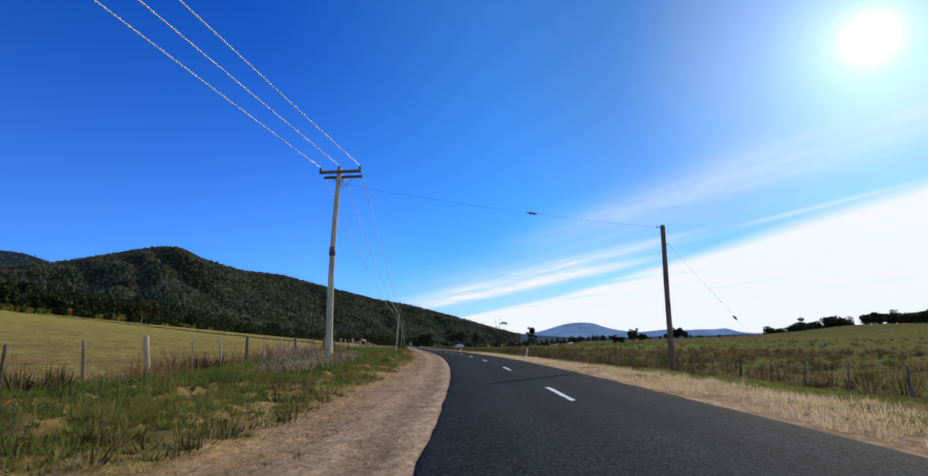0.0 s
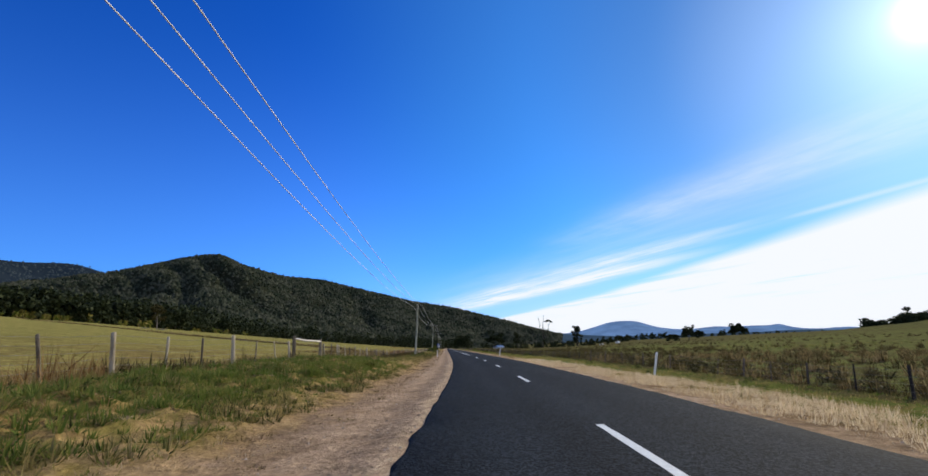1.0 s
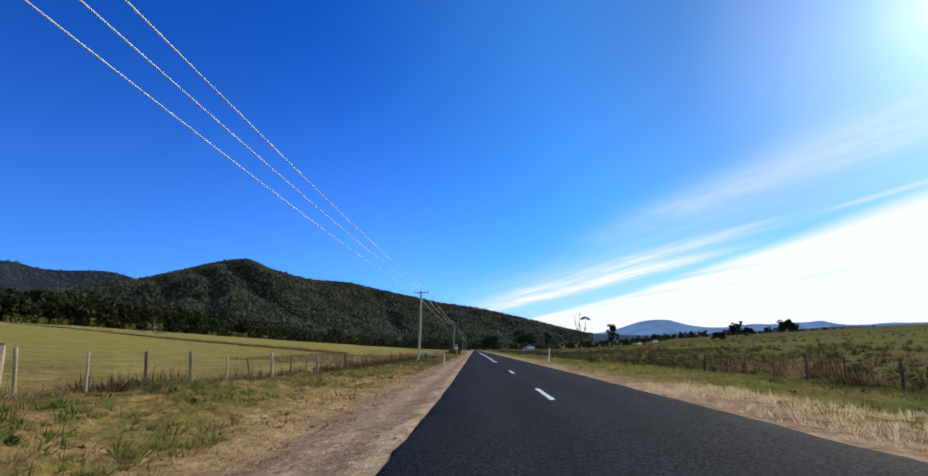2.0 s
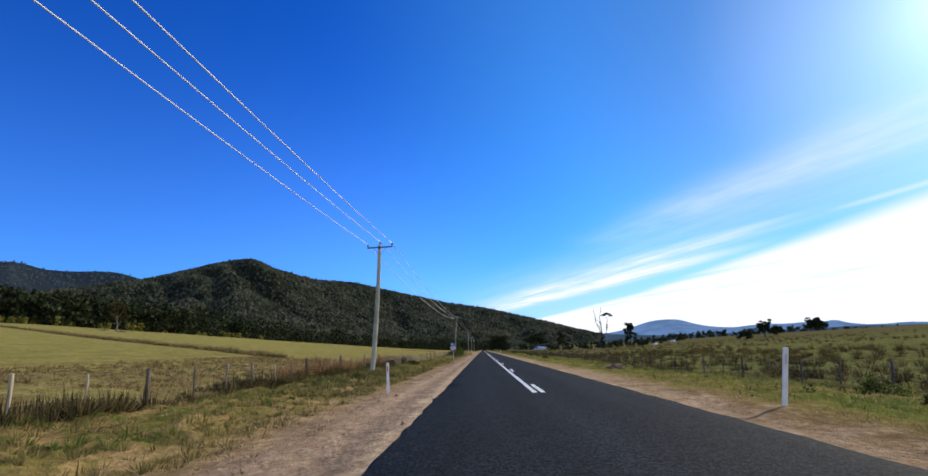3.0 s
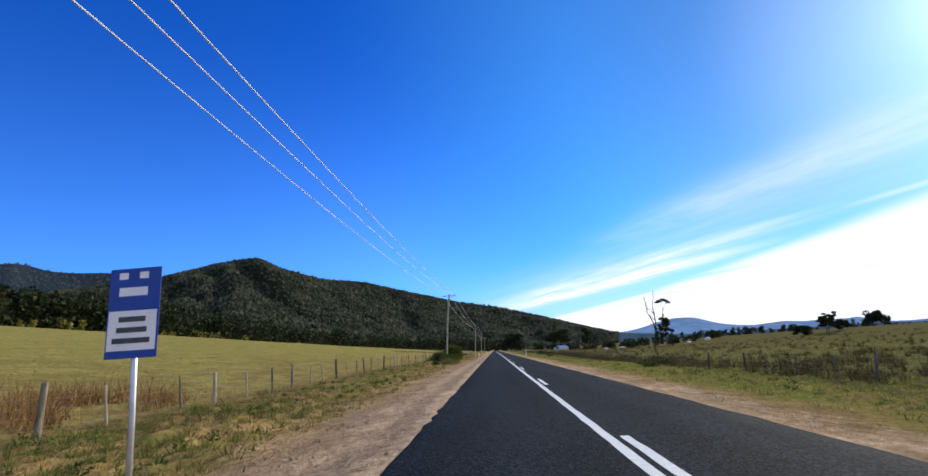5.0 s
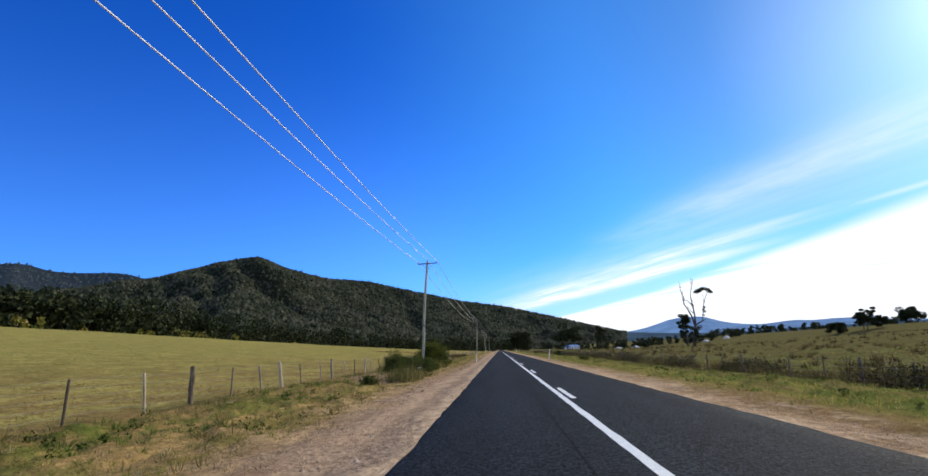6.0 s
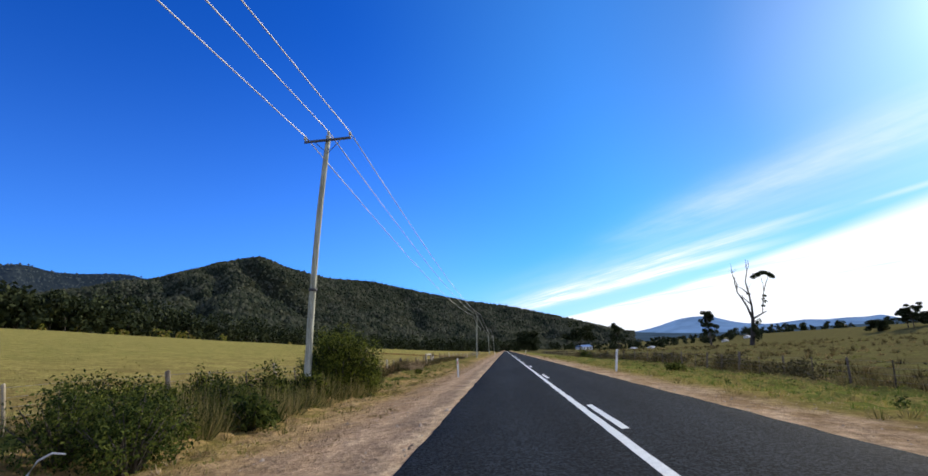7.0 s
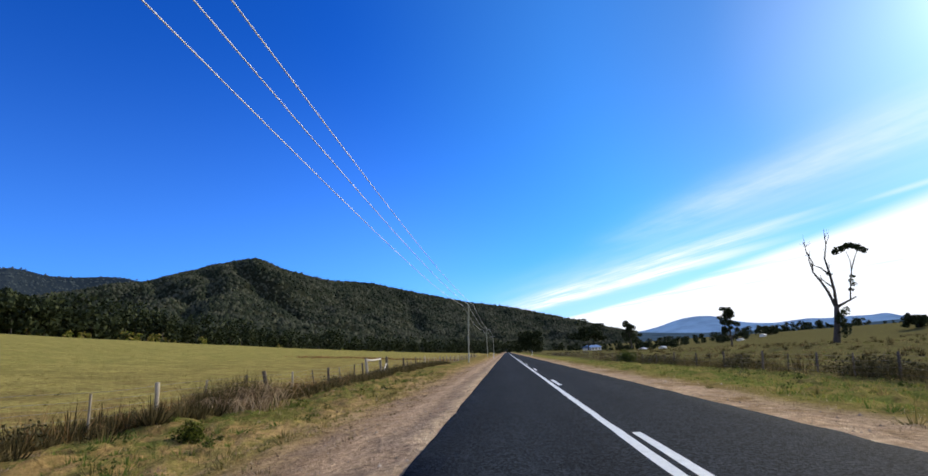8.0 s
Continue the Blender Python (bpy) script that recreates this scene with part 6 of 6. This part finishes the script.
# a rushy drain across the left pasture and another at its far end
k = np.concatenate([np.round(gr.uniform(0, 1, 60), 3)[gr.integers(0, 60, 700)], gr.uniform(0.15, 2.0, 500)])
clumps("drain_rushes", -13 - 95 * k + gr.normal(0, 0.8, 1200), 54 + 74 * k ** 0.9 + gr.normal(0, 0.9, 1200), 0.4, 0.9, 24, 0.025, DRY_RUSH, "golden-brown rush tussocks along a shallow drain", gr, 1.1, "rushes")
k = gr.uniform(0, 1, 420)
clumps("drain_rushes", -12.5 - 22 * k + gr.normal(0, 1.2, 420), 276 - 34 * k + gr.normal(0, 2.0, 420), 0.3, 0.6, 20, 0.03, BRACKEN, "brown rushes across the end of the pasture", gr, 0.8, "rushes")
k = gr.uniform(0.12, 1.9, 1500)
clumps("drain_rushes", -13 - 95 * k + gr.normal(0, 0.3, 1500), 53 + 74 * k ** 0.9 + gr.normal(0, 0.35, 1500), 0.25, 0.6, 18, 0.026, RUSH, "dark rushes lining a shallow drain", gr, 1.0, "rushes")
U, Y = np.concatenate([sow(330, -12.3, -10.3, 163, 182, gr, -0.4, 1.1), sow(380, -11.9, -10.4, 182, 232, gr, 0.0, 1.3)], 1)
clumps("rush_clumps", U, Y, 0.30, 0.62, 80, 0.010, RUSH, "dense dark brown tussocks leaning along the fence", gr, 1.15)
# big tussock on the fence and low leafy weeds
U, Y = gr.normal(-10.7, 0.45, 90), gr.normal(176.5, 0.8, 90)
blades("rush_clumps", U, Y, gr.uniform(0.7, 1.25, 90), 24, 0.12, 0.009, RUSH, "tall dark tussock leaning on the fence", gr, 0.4)


# loose stones on the shoulders
def stones(name, n, r, size=-4.75, label="loose gravel stones on the road shoulders"):
    side = r.uniform(0, 1, n) < 0.6
    U = np.where(side, -2.75 - r.uniform(0, 1, n) ** 1.6 * 2.2, 2.55 + r.uniform(0, 1, n) ** 1.2 * 2.6)
    Y = r.uniform(-91, 225, n)
    s = r.lognormal(size, 0.42, n)
    B = np.stack([U + bend(Y), Y, land(U, Y) + rough(U, Y)], -1)
    o = np.array([[1, 0, -0.3], [0, 1, -0.3], [-1, 0, -0.3], [0, -1, -0.3], [0, 0, 0.8]])
    V = (B[:, None, :] + o[None] * s[:, None, None] * r.uniform(0.6, 1.3, (n, 5, 1))).reshape(-1, 3)
    f = np.array([[0, 1, 4], [1, 2, 4], [2, 3, 4], [3, 0, 4]])
    F = (np.arange(n)[:, None, None] * 5 + f[None]).reshape(-1, 3)
    return tagged(part(name, mesh_np(name, V, F), STONE), label, "gravel", kind="stuff")


stones("shoulder_gravel", 13000, gr)
stones("shoulder_clods", 4200, gr, -3.9, "loose clods and larger stones on the gravel shoulders")
